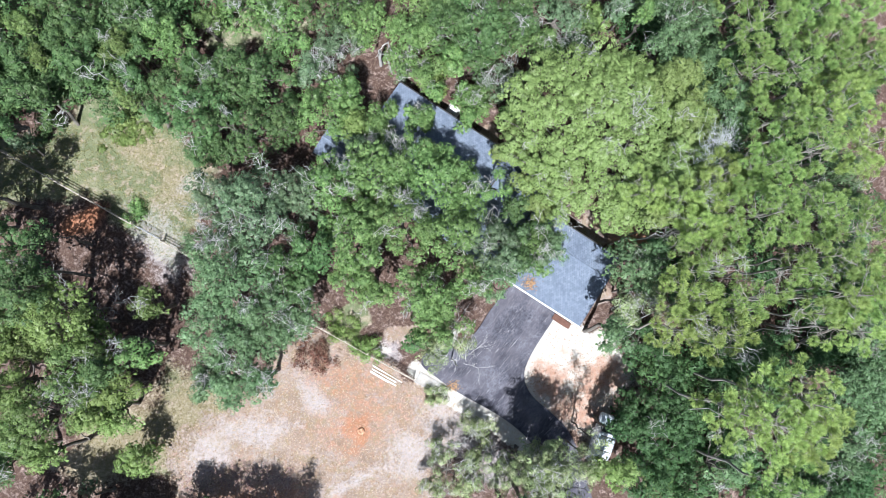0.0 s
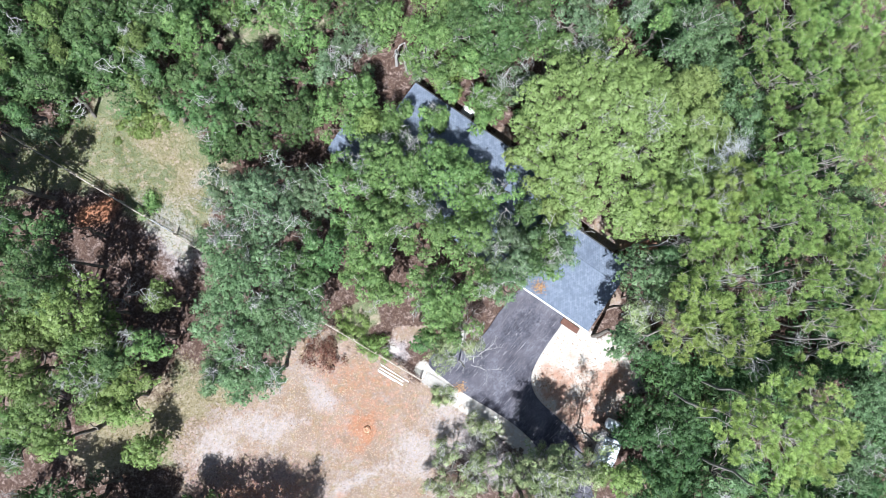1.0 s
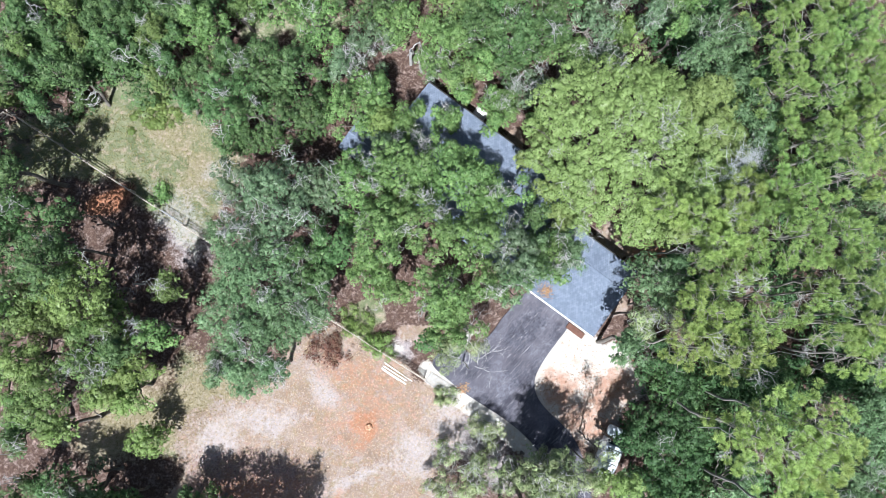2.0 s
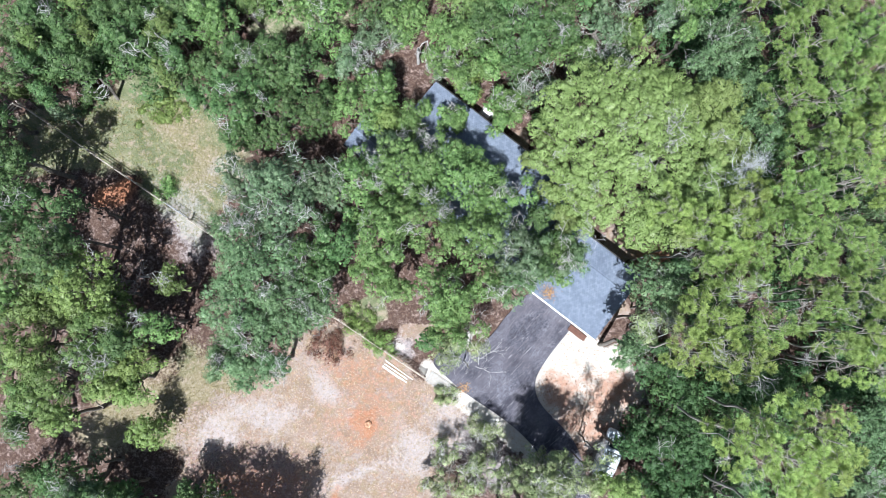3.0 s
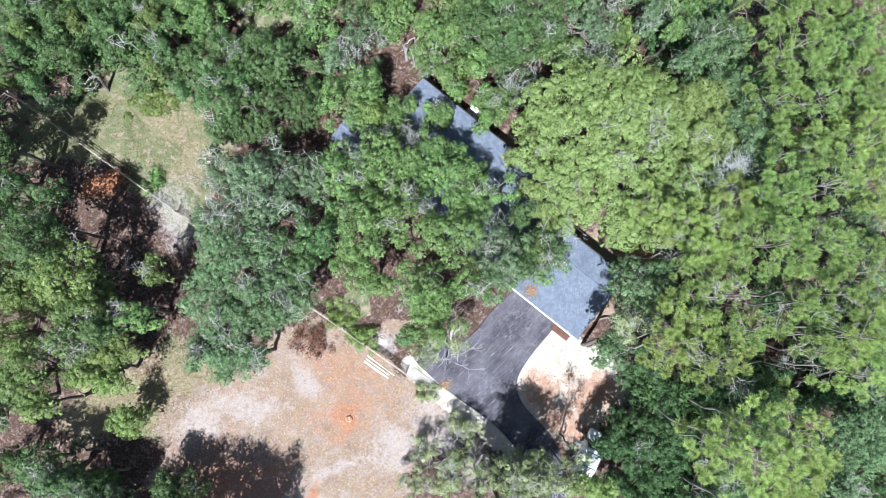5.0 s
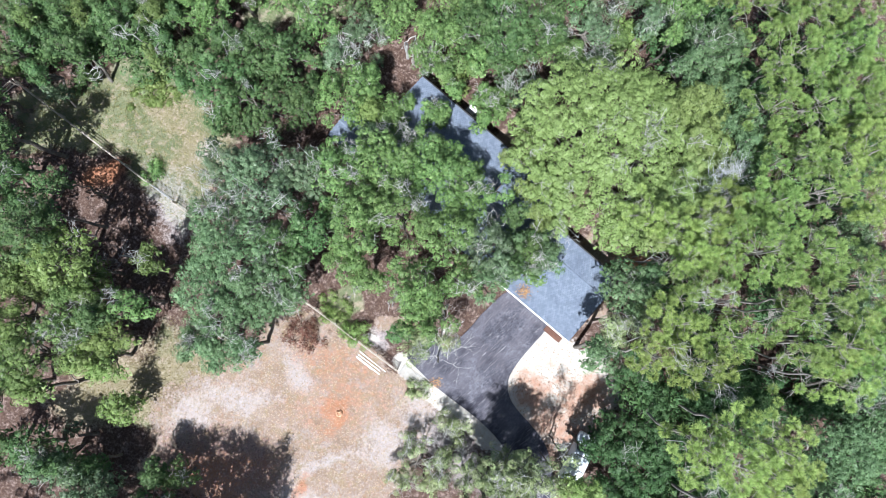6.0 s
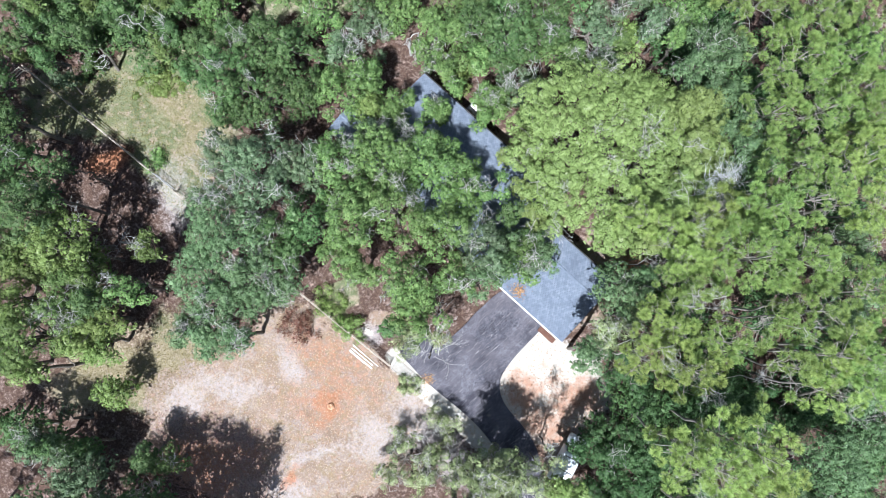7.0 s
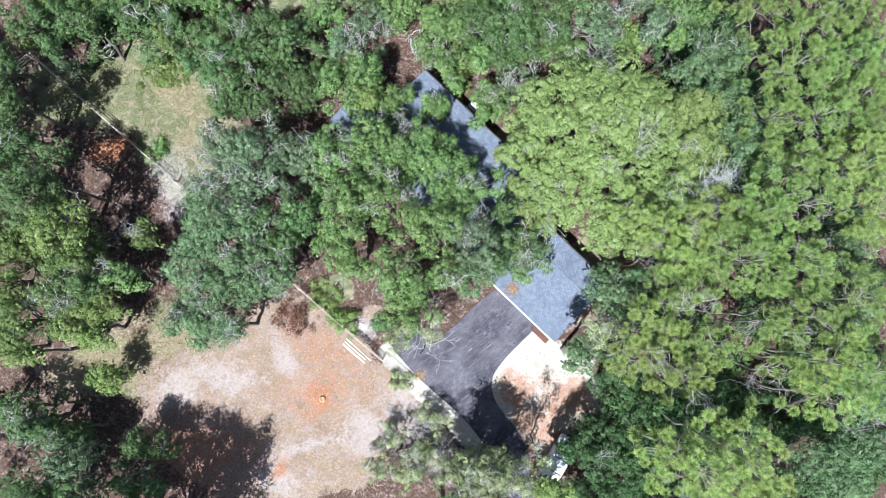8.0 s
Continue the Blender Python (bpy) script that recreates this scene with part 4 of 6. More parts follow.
def fallen(x0, y0, z0, x1, y1, z1, r, label):
    rng = np.random.default_rng(int(abs(x0) * 10))
    thing = tagged(anchor("leaning_dead_trunk", x0, y0), label, "dead tree")
    end = np.array([x1 - x0, y1 - y0, z1])
    tube = Tubes(8)
    stem = bent(rng, (0, 0, z0), end, 7, 0.012)
    tube.line(stem, np.linspace(r, r * 0.45, 7))
    put("trunk", tube.mesh("trunk", BARK), thing)
    limbs = Tubes(5)
    for _ in range(9):
        a = stem[rng.integers(2, 7)]
        limbs.line(bent(rng, a, a + rng.normal(0, 0.7, 3) + (0, 0, 0.2), 4, 0.1), np.linspace(0.05, 0.015, 4))
    tagged(put("branchwork", limbs.mesh("branchwork", DEAD_WOOD), thing), kind="stuff")


fallen(37.9, -8.9, -0.1, 37.4, -5.0, 12.0, 0.19, "grey dead pine trunk leaning through the pines")
fallen(35.9, 7.9, -0.1, 38.4, 9.8, 13.0, 0.24, "grey dead trunk leaning among the pines")
snag(-22.5, 20.6, 7.3, 9, 2.0, 5, "bleached dead oak with bare forking limbs", 0.055)
for dx, dy in ((0.0, 0.0), (0.9, 0.4), (0.3, -0.9), (-0.7, 0.6)):
    snag(26.7 + dx, 9.3 + dy, 13.6 + 0.3 * dx, 14, 2.0, 17, "silvery dead shrubby tree with a dense mass of twigs", 0.03, wood_material=SILVER_WOOD)
snag(-28.9, 18.3, 2.0, 4, 2.4, 8, "bare grey bush at the wood's edge", 0.07)
snag(-26.9, -0.4, 2.6, 4, 2.2, 9, "bare grey bush with fine twigs", 0.07)
snag(-24.2, 1.6, 2.4, 3.8, 1.5, 7, "bare grey bush with fine twigs", 0.06)
snag(-26.3, 0.0, 2.4, 3.8, 1.8, 8, "bare grey bush with fine twigs", 0.06)
snag(-27.9, 3.4, 2.4, 3.8, 2.0, 8, "bare grey bush with fine twigs", 0.06)
for x, y, z in ((24.2, 5.6, 15.5), (21.8, 3.3, 11.5), (23.3, 5.2, 14.0), (23.7, -0.2, 17.6), (25.8, 0.7, 17.6), (21.8, -3.5, 16.6), (24.7, -5.8, 17.6), (31.1, -1.1, 17.6), (24.6, -11.3, 18.4), (29.6, -5.2, 15.6)):
    snag(x, y, z, z + 1, 1.6, 6, "bleached bare treetop with crooked grey limbs", 0.03)
for x, y, z in ((12.0, 11.6, 11.0), (17.3, 13.2, 12.2), (18.7, 11.0, 12.6), (17.8, 7.3, 11.0), (15.4, 8.4, 11.8), (20.2, 8.1, 11.6), (21.1, 15.0, 11.8), (18.8, 14.9, 12.0)):
    snag(x, y, z - 0.6, z, 1.15, 5, "small bleached dead treetop standing out of the big oak", 0.03)
snag(1.0, 22.6, 3.6, 6, 2.6, 3, "thick pale dead limb over bare soil", 0.13)
snag(5.6, -3.2, 4.0, 6, 3.0, 5, "bare pale limbs hanging over the drive", 0.09)
snag(5.4, -6.4, 5.6, 7, 3.2, 4, "bare white lichened boughs hanging over the drive edge", 0.06)
snag(5.0, -4.8, 7.6, 9, 1.9, 9, "silvery lichened treetop beside the drive", 0.04)

# ---- the wood ----
# north west wood
oak(-17.3, 23.7, 9, 3.0, "oak", bays=[(2.9, -0.3, 1.0), (3.6, -0.3, 1.0), (4.3, -0.2, 1.0), (-1.4, -1.6, 0.7), (-1.4, -2.3, 0.7), (-1.4, -3.0, 0.7)])
oak(-14.4, 25.9, 6, 2.0, "oak", bays=[(-0.7, -1.3, 1.0), (-0.0, -1.3, 1.0), (0.7, -1.3, 1.0), (1.4, -1.3, 1.0), (2.1, -1.2, 1.0)])
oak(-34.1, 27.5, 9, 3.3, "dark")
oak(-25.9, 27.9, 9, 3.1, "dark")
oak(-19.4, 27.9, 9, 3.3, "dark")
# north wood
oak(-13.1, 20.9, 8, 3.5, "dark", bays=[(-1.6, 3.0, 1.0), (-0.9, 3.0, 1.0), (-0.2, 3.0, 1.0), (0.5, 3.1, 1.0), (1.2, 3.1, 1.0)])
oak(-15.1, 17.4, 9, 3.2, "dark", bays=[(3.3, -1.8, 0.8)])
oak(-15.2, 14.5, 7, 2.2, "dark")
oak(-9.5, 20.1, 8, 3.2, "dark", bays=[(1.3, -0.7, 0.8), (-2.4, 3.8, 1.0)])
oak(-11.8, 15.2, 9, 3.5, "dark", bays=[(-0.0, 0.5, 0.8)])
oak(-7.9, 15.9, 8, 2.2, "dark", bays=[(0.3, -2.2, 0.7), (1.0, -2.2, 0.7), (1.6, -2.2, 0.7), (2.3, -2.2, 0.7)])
oak(-3.9, 16.8, 9, 3.2, "oak", bays=[(-2.3, -3.3, 0.7), (-1.7, -3.2, 0.7), (-1.0, -3.2, 0.7), (0.4, -3.4, 0.8)])
oak(-2.5, 18.5, 8, 1.9, "oak")
oak(-7.2, 24.8, 6, 2.8, "oak", bays=[(0.5, 0.0, 0.7), (1.1, 0.1, 0.7), (1.7, 0.1, 0.7)])
oak(-2.9, 23.5, 6, 2.6, "moss", bays=[(-3.2, 1.3, 0.7), (-2.6, 1.4, 0.7)])
oak(-5.5, 21.2, 6, 2.1, "moss")
oak(-0.3, 25.2, 7, 2.6, "oak")
oak(3.6, 23.3, 8, 2.9, "oak", bays=[(-2.7, -3.3, 1.4)])
oak(7.2, 24.3, 8, 3.0, "dark")
oak(10.4, 23.5, 8, 3.0, "dark")
oak(13.5, 23.9, 8, 2.8, "dark", bays=[(3.2, 0.1, 0.5), (-0.2, -3.6, 0.5)])
oak(17.9, 24.0, 7, 2.9, "moss", bays=[(-1.0, 0.4, 0.5)])
oak(15.6, 21.4, 7, 3.0, "oak", bays=[(1.3, 3.0, 0.5), (-2.0, -0.8, 0.5)])
oak(9.8, 21.0, 6, 2.5, "dark", bays=[(-1.4, -1.1, 0.5), (-1.1, -1.1, 0.5), (-0.8, -1.1, 0.5)])
oak(5.8, 19.9, 4.5, 2.0, "lime", bays=[(-2.5, -1.2, 0.6), (2.7, 0.4, 0.5)])
oak(2.7, 21.5, 4, 1.1, "moss", bays=[(-1.8, -0.3, 1.5)])
oak(3.7, 15.8, 6.5, 1.3, "oak", bays=[(-1.8, 0.1, 0.4)])
oak(8.4, 16.0, 6.5, 1.5, "oak", bays=[(-1.8, -0.4, 0.7), (-1.3, 0.2, 0.6)])
oak(9.3, 17.3, 7, 2.2, "oak", bays=[(-2.3, -1.2, 0.6), (-1.1, 2.2, 0.5), (-0.8, 2.2, 0.5), (-0.5, 2.2, 0.5), (2.7, 0.2, 0.6)])
oak(11.9, 18.6, 7, 2.3, "moss", bays=[(0.2, -1.1, 0.6), (1.6, 2.0, 0.5)])
oak(12.7, 15.9, 6, 1.7, "oak", bays=[(-0.5, 1.8, 0.7), (-1.9, -2.0, 0.9)])
oak(22.0, 25.4, 5, 2.3, "lime", bays=[(2.1, -1.6, 0.9), (3.3, -1.6, 0.9), (0.6, 1.1, 0.6)])
oak(26.2, 26.4, 3, 1.8, "oak", bays=[(-1.4, -1.9, 1.0), (-0.1, -1.8, 1.0), (1.1, -1.8, 1.0)])
oak(20.1, 22.2, 5, 2.0, "moss")
oak(27.4, 21.6, 13, 3.5, "grey", bays=[(-4.1, -0.8, 0.8), (-4.1, -2.8, 1.1)])
oak(28.0, 17.2, 13, 2.3, "grey")
oak(25.0, 19.8, 13, 1.7, "grey", bays=[(-1.9, 0.8, 0.8), (-1.8, -1.2, 1.1)])
oak(-10.7, 28.6, 7, 3.9, "oak", bays=[(-2.9, -4.2, 1.0), (-2.2, -4.2, 1.0), (-1.5, -4.2, 1.0)])
oak(-2.7, 28.2, 8, 3.9, "dark", bays=[(-3.2, -4.1, 0.7), (-2.6, -4.0, 0.7)])
oak(5.3, 28.2, 8, 3.9, "oak")
oak(12.9, 28.1, 8, 3.9, "dark")
oak(20.7, 28.1, 8, 3.4, "moss", bays=[(0.9, -2.8, 0.6)])
oak(26.5, 28.0, 8, 3.4, "oak")
# the middle of the wood, round the house
oak(-0.1, 10.1, 12, 3.5, "oak", bays=[(-3.2, 2.6, 0.7)])
oak(3.9, 10.0, 12, 3.3, "oak", bays=[(3.5, 1.8, 0.6), (3.9, 1.8, 0.6), (1.6, 2.6, 0.4), (1.9, 2.7, 0.4), (2.1, 2.7, 0.4), (0.7, -2.8, 0.4), (0.7, -3.1, 0.4), (0.7, -3.4, 0.4)])
oak(6.7, 8.2, 11, 2.7, "oak", bays=[(3.0, 1.0, 0.4), (3.0, 0.5, 0.4), (3.0, -0.0, 0.4), (-2.0, -0.9, 0.4), (-2.0, -1.2, 0.4), (-2.0, -1.4, 0.4)])
oak(-3.5, 9.5, 12, 3.3, "oak", bays=[(-2.9, 3.3, 0.6), (-2.3, 3.3, 0.6), (-1.7, 3.3, 0.6), (-1.1, 3.3, 0.6), (0.2, 3.2, 0.7)])
oak(-6.8, 9.3, 11, 2.9, "moss", bays=[(-0.3, 3.7, 0.7), (0.3, 3.7, 0.7), (0.9, 3.7, 0.7), (-1.0, -1.5, 0.4), (-1.0, -1.7, 0.4), (-1.0, -1.9, 0.4), (0.9, -3.5, 0.5)])
oak(1.6, 6.0, 13, 3.4, "oak", bays=[(0.4, -1.2, 0.6), (3.0, 1.1, 0.4), (3.0, 0.8, 0.4), (3.0, 0.5, 0.4)])
oak(-2.0, 5.2, 13, 3.4, "oak", bays=[(4.0, -0.4, 0.6), (-3.7, 0.4, 0.4), (-3.7, -0.1, 0.4), (-3.7, -0.5, 0.4)])
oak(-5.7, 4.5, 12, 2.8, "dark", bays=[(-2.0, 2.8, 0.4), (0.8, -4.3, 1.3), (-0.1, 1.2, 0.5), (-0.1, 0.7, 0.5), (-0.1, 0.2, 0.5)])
oak(5.5, 4.6, 12, 3.2, "oak", bays=[(-3.5, 0.3, 0.6), (-0.9, 2.6, 0.4), (-0.9, 2.3, 0.4), (-0.9, 2.0, 0.4), (0.4, -2.9, 0.6)])
oak(9.1, 4.1, 11, 2.6, "moss")
oak(11.4, 4.1, 10, 2.2, "grey")
oak(13.2, 4.8, 10, 1.6, "dark")
oak(2.8, 0.1, 12, 3.0, "oak", bays=[(3.1, 1.6, 0.6), (-2.1, -2.9, 0.9)])
oak(6.4, 0.5, 11, 2.5, "oak", bays=[(0.4, -1.5, 0.5), (0.7, -1.5, 0.5), (1.0, -1.5, 0.5), (-0.4, 1.2, 0.6)])
oak(9.1, 0.8, 10, 2.3, "grey", bays=[(-2.2, -1.8, 0.5), (-1.9, -1.8, 0.5), (-1.6, -1.8, 0.5), (-3.0, 1.0, 0.7)])
oak(4.0, -2.7, 10, 2.7, "oak", bays=[(2.9, 1.7, 0.5), (-3.3, -0.2, 0.9)])
oak(-2.9, 2.2, 11, 2.3, "oak", bays=[(-2.1, -2.0, 1.3)])
oak(-1.1, 0.3, 10, 2.2, "oak", bays=[(-1.5, -2.4, 0.9), (-1.0, -2.3, 0.9), (-0.5, -2.3, 0.9)])
oak(-1.8, 15.5, 8, 1.9, "lime", bays=[(-1.8, -1.9, 0.8)])
oak(-1.4, 13.3, 8, 1.5, "moss", bays=[(-2.2, 0.2, 0.8)])
# the wide grey-green oak by the clearing
oak(-10.6, 7.8, 13, 3.9, "moss", bays=[(3.0, -0.3, 0.4), (3.0, -0.5, 0.4), (3.1, -0.6, 0.4)])
oak(-14.1, 9.5, 11, 2.7, "moss", bays=[(-5.3, 1.5, 2.8), (-5.2, 0.1, 2.8), (-5.2, -1.2, 2.8)])
oak(-12.5, 2.9, 13, 4.3, "grey", bays=[(-3.4, 2.3, 0.6), (-3.4, 2.0, 0.6), (-3.4, 1.8, 0.6)])
oak(-9.2, -0.5, 12, 3.7, "grey", bays=[(4.3, 0.7, 1.3)])
oak(-14.0, -1.0, 12, 3.4, "grey", bays=[(-4.4, -0.7, 1.0), (-3.7, 1.5, 0.4)])
oak(-12.5, -3.8, 11, 3.6, "grey")
oak(-15.4, -4.7, 9, 2.2, "grey", bays=[(-3.8, -0.7, 1.7)])
oak(-8.1, -1.6, 10, 2.0, "grey")
oak(-16.2, 5.5, 10, 2.2, "grey", bays=[(-0.5, -0.1, 0.7), (-0.5, -0.3, 0.7), (-0.5, -0.6, 0.7), (-3.4, 2.9, 2.8)])
oak(-8.6, 3.3, 12, 2.5, "dark", bays=[(2.8, 1.4, 0.5)])
oak(-7.0, 1.4, 11, 1.9, "dark", bays=[(2.0, -1.2, 1.3)])
# west side
oak(-27.6, 2.9, 15, 2.5, "dark")
oak(-26.1, 0.8, 13, 3.0, "lime", bays=[(-1.5, -3.4, 0.6)])
oak(-31.4, -0.4, 9.5, 2.7, "olive", bays=[(1.9, -2.4, 0.7), (1.9, -2.9, 0.7)])
oak(-30.0, -2.7, 9.5, 2.7, "lime", bays=[(0.5, -0.1, 0.7), (0.5, -0.6, 0.7), (0.6, -1.2, 0.7)])
oak(-25.4, -4.0, 12, 2.6, "oak", bays=[(-2.7, 1.4, 0.6), (-2.7, 0.8, 0.6), (-2.6, 0.3, 0.6), (-1.2, -2.4, 0.8), (-1.2, -3.1, 0.8)])
oak(-28.2, -7.2, 13, 3.2, "olive", bays=[(0.6, 3.6, 0.6), (2.0, 0.9, 0.8), (2.1, 0.2, 0.8), (2.1, -0.5, 0.8), (3.7, -2.4, 1.3)])
oak(-27.3, -9.9, 11, 2.0, "lime", bays=[(0.3, 2.7, 0.8), (0.3, 2.0, 0.8), (1.9, -0.0, 1.4), (2.8, 0.0, 1.4)])
oak(-23.4, -5.4, 10.5, 2.8, "lime")
oak(-20.6, -2.6, 11, 1.9, "oak", bays=[(2.0, 0.9, 1.0), (2.1, -2.6, 1.7)])
oak(-24.8, -7.7, 9.5, 2.2, "lime", bays=[(-3.0, 0.3, 0.9), (-3.0, -0.5, 0.9), (-1.3, -2.5, 1.4), (-0.4, -2.5, 1.4), (0.5, -2.5, 1.4)])
oak(-19.9, 1.1, 9, 1.7, "olive", bays=[(-2.6, 0.3, 0.9), (-2.6, -0.4, 0.9), (1.2, 0.3, 0.4), (1.3, -0.1, 0.4), (1.3, -0.6, 0.4)])
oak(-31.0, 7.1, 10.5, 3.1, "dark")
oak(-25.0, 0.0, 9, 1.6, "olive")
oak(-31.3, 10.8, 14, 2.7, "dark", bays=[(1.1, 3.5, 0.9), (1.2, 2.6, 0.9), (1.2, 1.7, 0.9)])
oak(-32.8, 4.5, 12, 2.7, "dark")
oak(-33.2, -0.2, 12, 2.7, "oak")
oak(-33.2, -5.4, 12, 2.7, "olive")
oak(-31.1, -10.4, 11, 2.0, "dark")
oak(-26.1, -6.2, 12, 2.4, "oak", bays=[(-1.9, 2.5, 0.6), (-0.5, -0.2, 0.8), (-0.4, -0.9, 0.8), (-0.4, -1.6, 0.8), (1.2, -3.5, 1.4)])
oak(-29.2, -4.5, 12.5, 2.1, "lime", bays=[(1.4, 1.9, 0.6), (1.5, 1.4, 0.6), (1.5, 0.8, 0.6)])
oak(-24.1, -2.0, 11, 2.1, "olive")
oak(-28.7, -1.9, 9.5, 2.2, "olive", bays=[(-0.7, -0.9, 0.7), (-0.7, -1.4, 0.7), (-0.7, -2.0, 0.7)])
oak(-30.5, -8.2, 11, 2.1, "oak")
oak(-22.9, -4.2, 12, 1.8, "dark")
# the big round yellow-green oak
oak(19.4, 12.0, 12.5, 9.3, "sun", bays=[(-9.3, 0.8, 0.8), (2.5, 9.5, 0.8), (3.6, 9.5, 0.8), (4.7, 9.6, 0.8), (4.8, 7.5, 1.1), (-2.7, -7.3, 0.7)])
# greys on the east side
oak(28.7, 13.1, 15, 2.7, "grey", bays=[(0.4, -2.6, 0.6), (1.8, 2.3, 0.3), (2.2, 2.3, 0.3), (2.5, 2.3, 0.3), (2.8, 2.3, 0.3)])
oak(29.0, 10.8, 15, 2.0, "dark", bays=[(-0.0, -0.4, 0.6)])
oak(41.1, 8.0, 11, 2.1, "grey", bays=[(-2.0, 1.2, 0.8), (-1.6, 1.3, 0.8), (-1.2, 1.3, 0.8)])
oak(20.8, 0.8, 12.5, 2.8, "grey", bays=[(2.2, 2.7, 0.4), (-3.1, -2.3, 1.3)])
oak(20.3, -2.4, 12.5, 2.3, "thin", 1.2)
oak(18.4, -4.8, 12.5, 2.1, "grey", bays=[(-0.7, 3.3, 1.3)])
oak(41.9, 1.4, 10, 2.4, "grey", bays=[(-1.6, -2.6, 0.6), (-1.1, 1.6, 0.5), (-1.2, 1.1, 0.5), (-1.2, 0.6, 0.5)])
oak(37.7, 5.9, 15, 2.4, "grey", bays=[(-1.3, 2.7, 0.8), (-0.9, 2.7, 0.8), (-0.6, 2.7, 0.8)])
oak(37.1, 0.6, 15, 2.5, "grey", bays=[(-0.3, -1.7, 0.6), (-0.4, -2.3, 0.6), (-0.4, -2.8, 0.6), (0.1, 2.1, 0.4), (0.1, 1.6, 0.4), (0.1, 1.2, 0.4)])
oak(38.1, -11.5, 15, 3.3, "grey", bays=[(-2.5, 3.2, 0.7), (-2.1, 3.2, 0.7), (-1.8, 3.2, 0.7)])
oak(40.9, -5.0, 15, 2.6, "grey")
oak(23.0, -11.1, 8.5, 4.0, "holly", bays=[(-1.2, 2.4, 1.4)])
oak(22.5, -7.0, 8.5, 2.7, "holly", bays=[(-0.8, -1.6, 1.4)])
oak(21.6, -13.4, 8.5, 2.3, "holly")
oak(24.6, -14.3, 8.5, 2.4, "holly", bays=[(2.9, -0.8, 0.7), (2.8, -1.5, 0.7), (0.1, -2.3, 0.4), (0.4, -2.3, 0.4), (0.7, -2.3, 0.4), (1.0, -2.3, 0.4), (1.3, -2.3, 0.4)])
oak(27.8, -16.7, 10, 2.4, "grey", bays=[(-1.0, 1.9, 0.7), (-1.0, 1.3, 0.7), (-1.1, 0.7, 0.7), (-2.8, 0.6, 0.4), (-2.5, 0.6, 0.4)])
oak(18.0, -16.4, 11, 1.9, "lime")
oak(22.4, -17.8, 7, 2.0, "oak")
# south edge
oak(4.4, -15.7, 5.5, 3.1, "thin", 0.95)
oak(9.7, -16.0, 8, 2.7, "thin", 0.95)
oak(13.1, -14.6, 11, 2.3, "thin", 1.1)
oak(14.9, -15.9, 11, 1.5, "thin", 0.5)
oak(13.6, -17.3, 11, 2.9, "thin", 0.5)
oak(21.2, -17.4, 8.5, 2.9, "holly")
oak(12.6, -18.5, 10.5, 2.8, "thin")
oak(-0.1, 15.2, 8, 2.2, "oak", bays=[(2.0, 0.3, 0.4)])
oak(1.3, 16.7, 7, 1.3, "oak", bays=[(1.3, 1.1, 0.6), (1.6, 1.2, 0.6), (0.6, -1.0, 0.4)])
oak(-0.7, 13.5, 8, 1.7, "moss")
oak(-33.5, 9.7, 12, 2.3, "dark")
oak(-35.1, 15.0, 10, 2.4, "dark", bays=[(2.5, 0.4, 0.9), (2.6, -0.6, 0.9), (2.6, -1.5, 0.9)])
oak(-33.9, -0.6, 8, 2.4, "dark")
oak(26.2, 11.8, 13, 2.4, "sun")
oak(11.8, 12.4, 9, 2.0, "sun", bays=[(-1.4, 0.8, 0.9)])
oak(28.6, 16.0, 10, 1.7, "sun")
oak(22.7, 6.7, 13.5, 2.3, "sun")
oak(25.1, 8.3, 14, 2.2, "sun")
oak(13.5, 8.7, 9.5, 2.2, "sun")
oak(14.2, 6.3, 9, 1.5, "sun")
oak(24.0, 5.6, 8, 1.7, "lime", bays=[(-0.3, -0.9, 0.5), (0.4, -0.9, 0.5), (1.1, -0.8, 0.5), (0.8, -1.8, 0.4), (1.1, -1.8, 0.4), (1.4, -1.8, 0.4)])
oak(22.6, 1.7, 12.5, 1.9, "grey", bays=[(-0.0, 2.6, 0.5), (0.3, 1.8, 0.4), (0.6, 1.8, 0.4), (0.9, 1.8, 0.4), (1.2, 1.8, 0.4), (1.4, 1.8, 0.4), (1.7, 1.8, 0.4), (1.8, -0.5, 0.4)])
oak(21.8, -1.2, 12.5, 1.7, "thin", 1.2)
oak(3.5, -5.2, 9, 2.0, "thin", 0.8)
oak(1.9, -3.9, 9, 1.6, "dark", bays=[(-1.2, 0.9, 1.0)])
oak(7.1, -14.3, 3.6, 1.8, "thin", 0.95)
oak(5.9, -16.3, 5.5, 2.2, "thin", 0.95)
oak(8.9, -16.1, 6, 2.2, "thin", 0.95)
oak(10.5, -15.0, 11.5, 1.9, "thin", 1.1)
oak(13.6, -14.6, 11, 1.4, "thin", 0.5)
oak(11.8, -15.4, 12, 1.6, "thin", 1.1)
oak(15.6, -15.2, 11, 1.0, "thin", 0.5)
oak(5.6, -4.8, 8, 1.6, "thin", 0.8)
oak(4.0, -4.3, 9, 1.4, "thin", 0.8)
oak(31.7, -7.2, 7, 2.1, "holly", bays=[(3.2, 1.0, 1.1), (-0.8, -2.5, 1.3)])
oak(40.2, -7.5, 7, 2.2, "holly", bays=[(-2.0, 0.7, 0.6), (-1.5, 0.7, 0.6), (-1.0, 0.7, 0.6), (-0.5, 0.7, 0.6), (-0.0, 0.8, 0.6), (0.5, 0.8, 0.6), (1.0, 0.8, 0.6), (0.7, -2.0, 0.8), (1.1, -2.0, 0.8), (1.5, -2.0, 0.8)])
oak(37.7, -9.3, 7, 1.8, "holly", bays=[(0.5, 2.5, 0.6)])
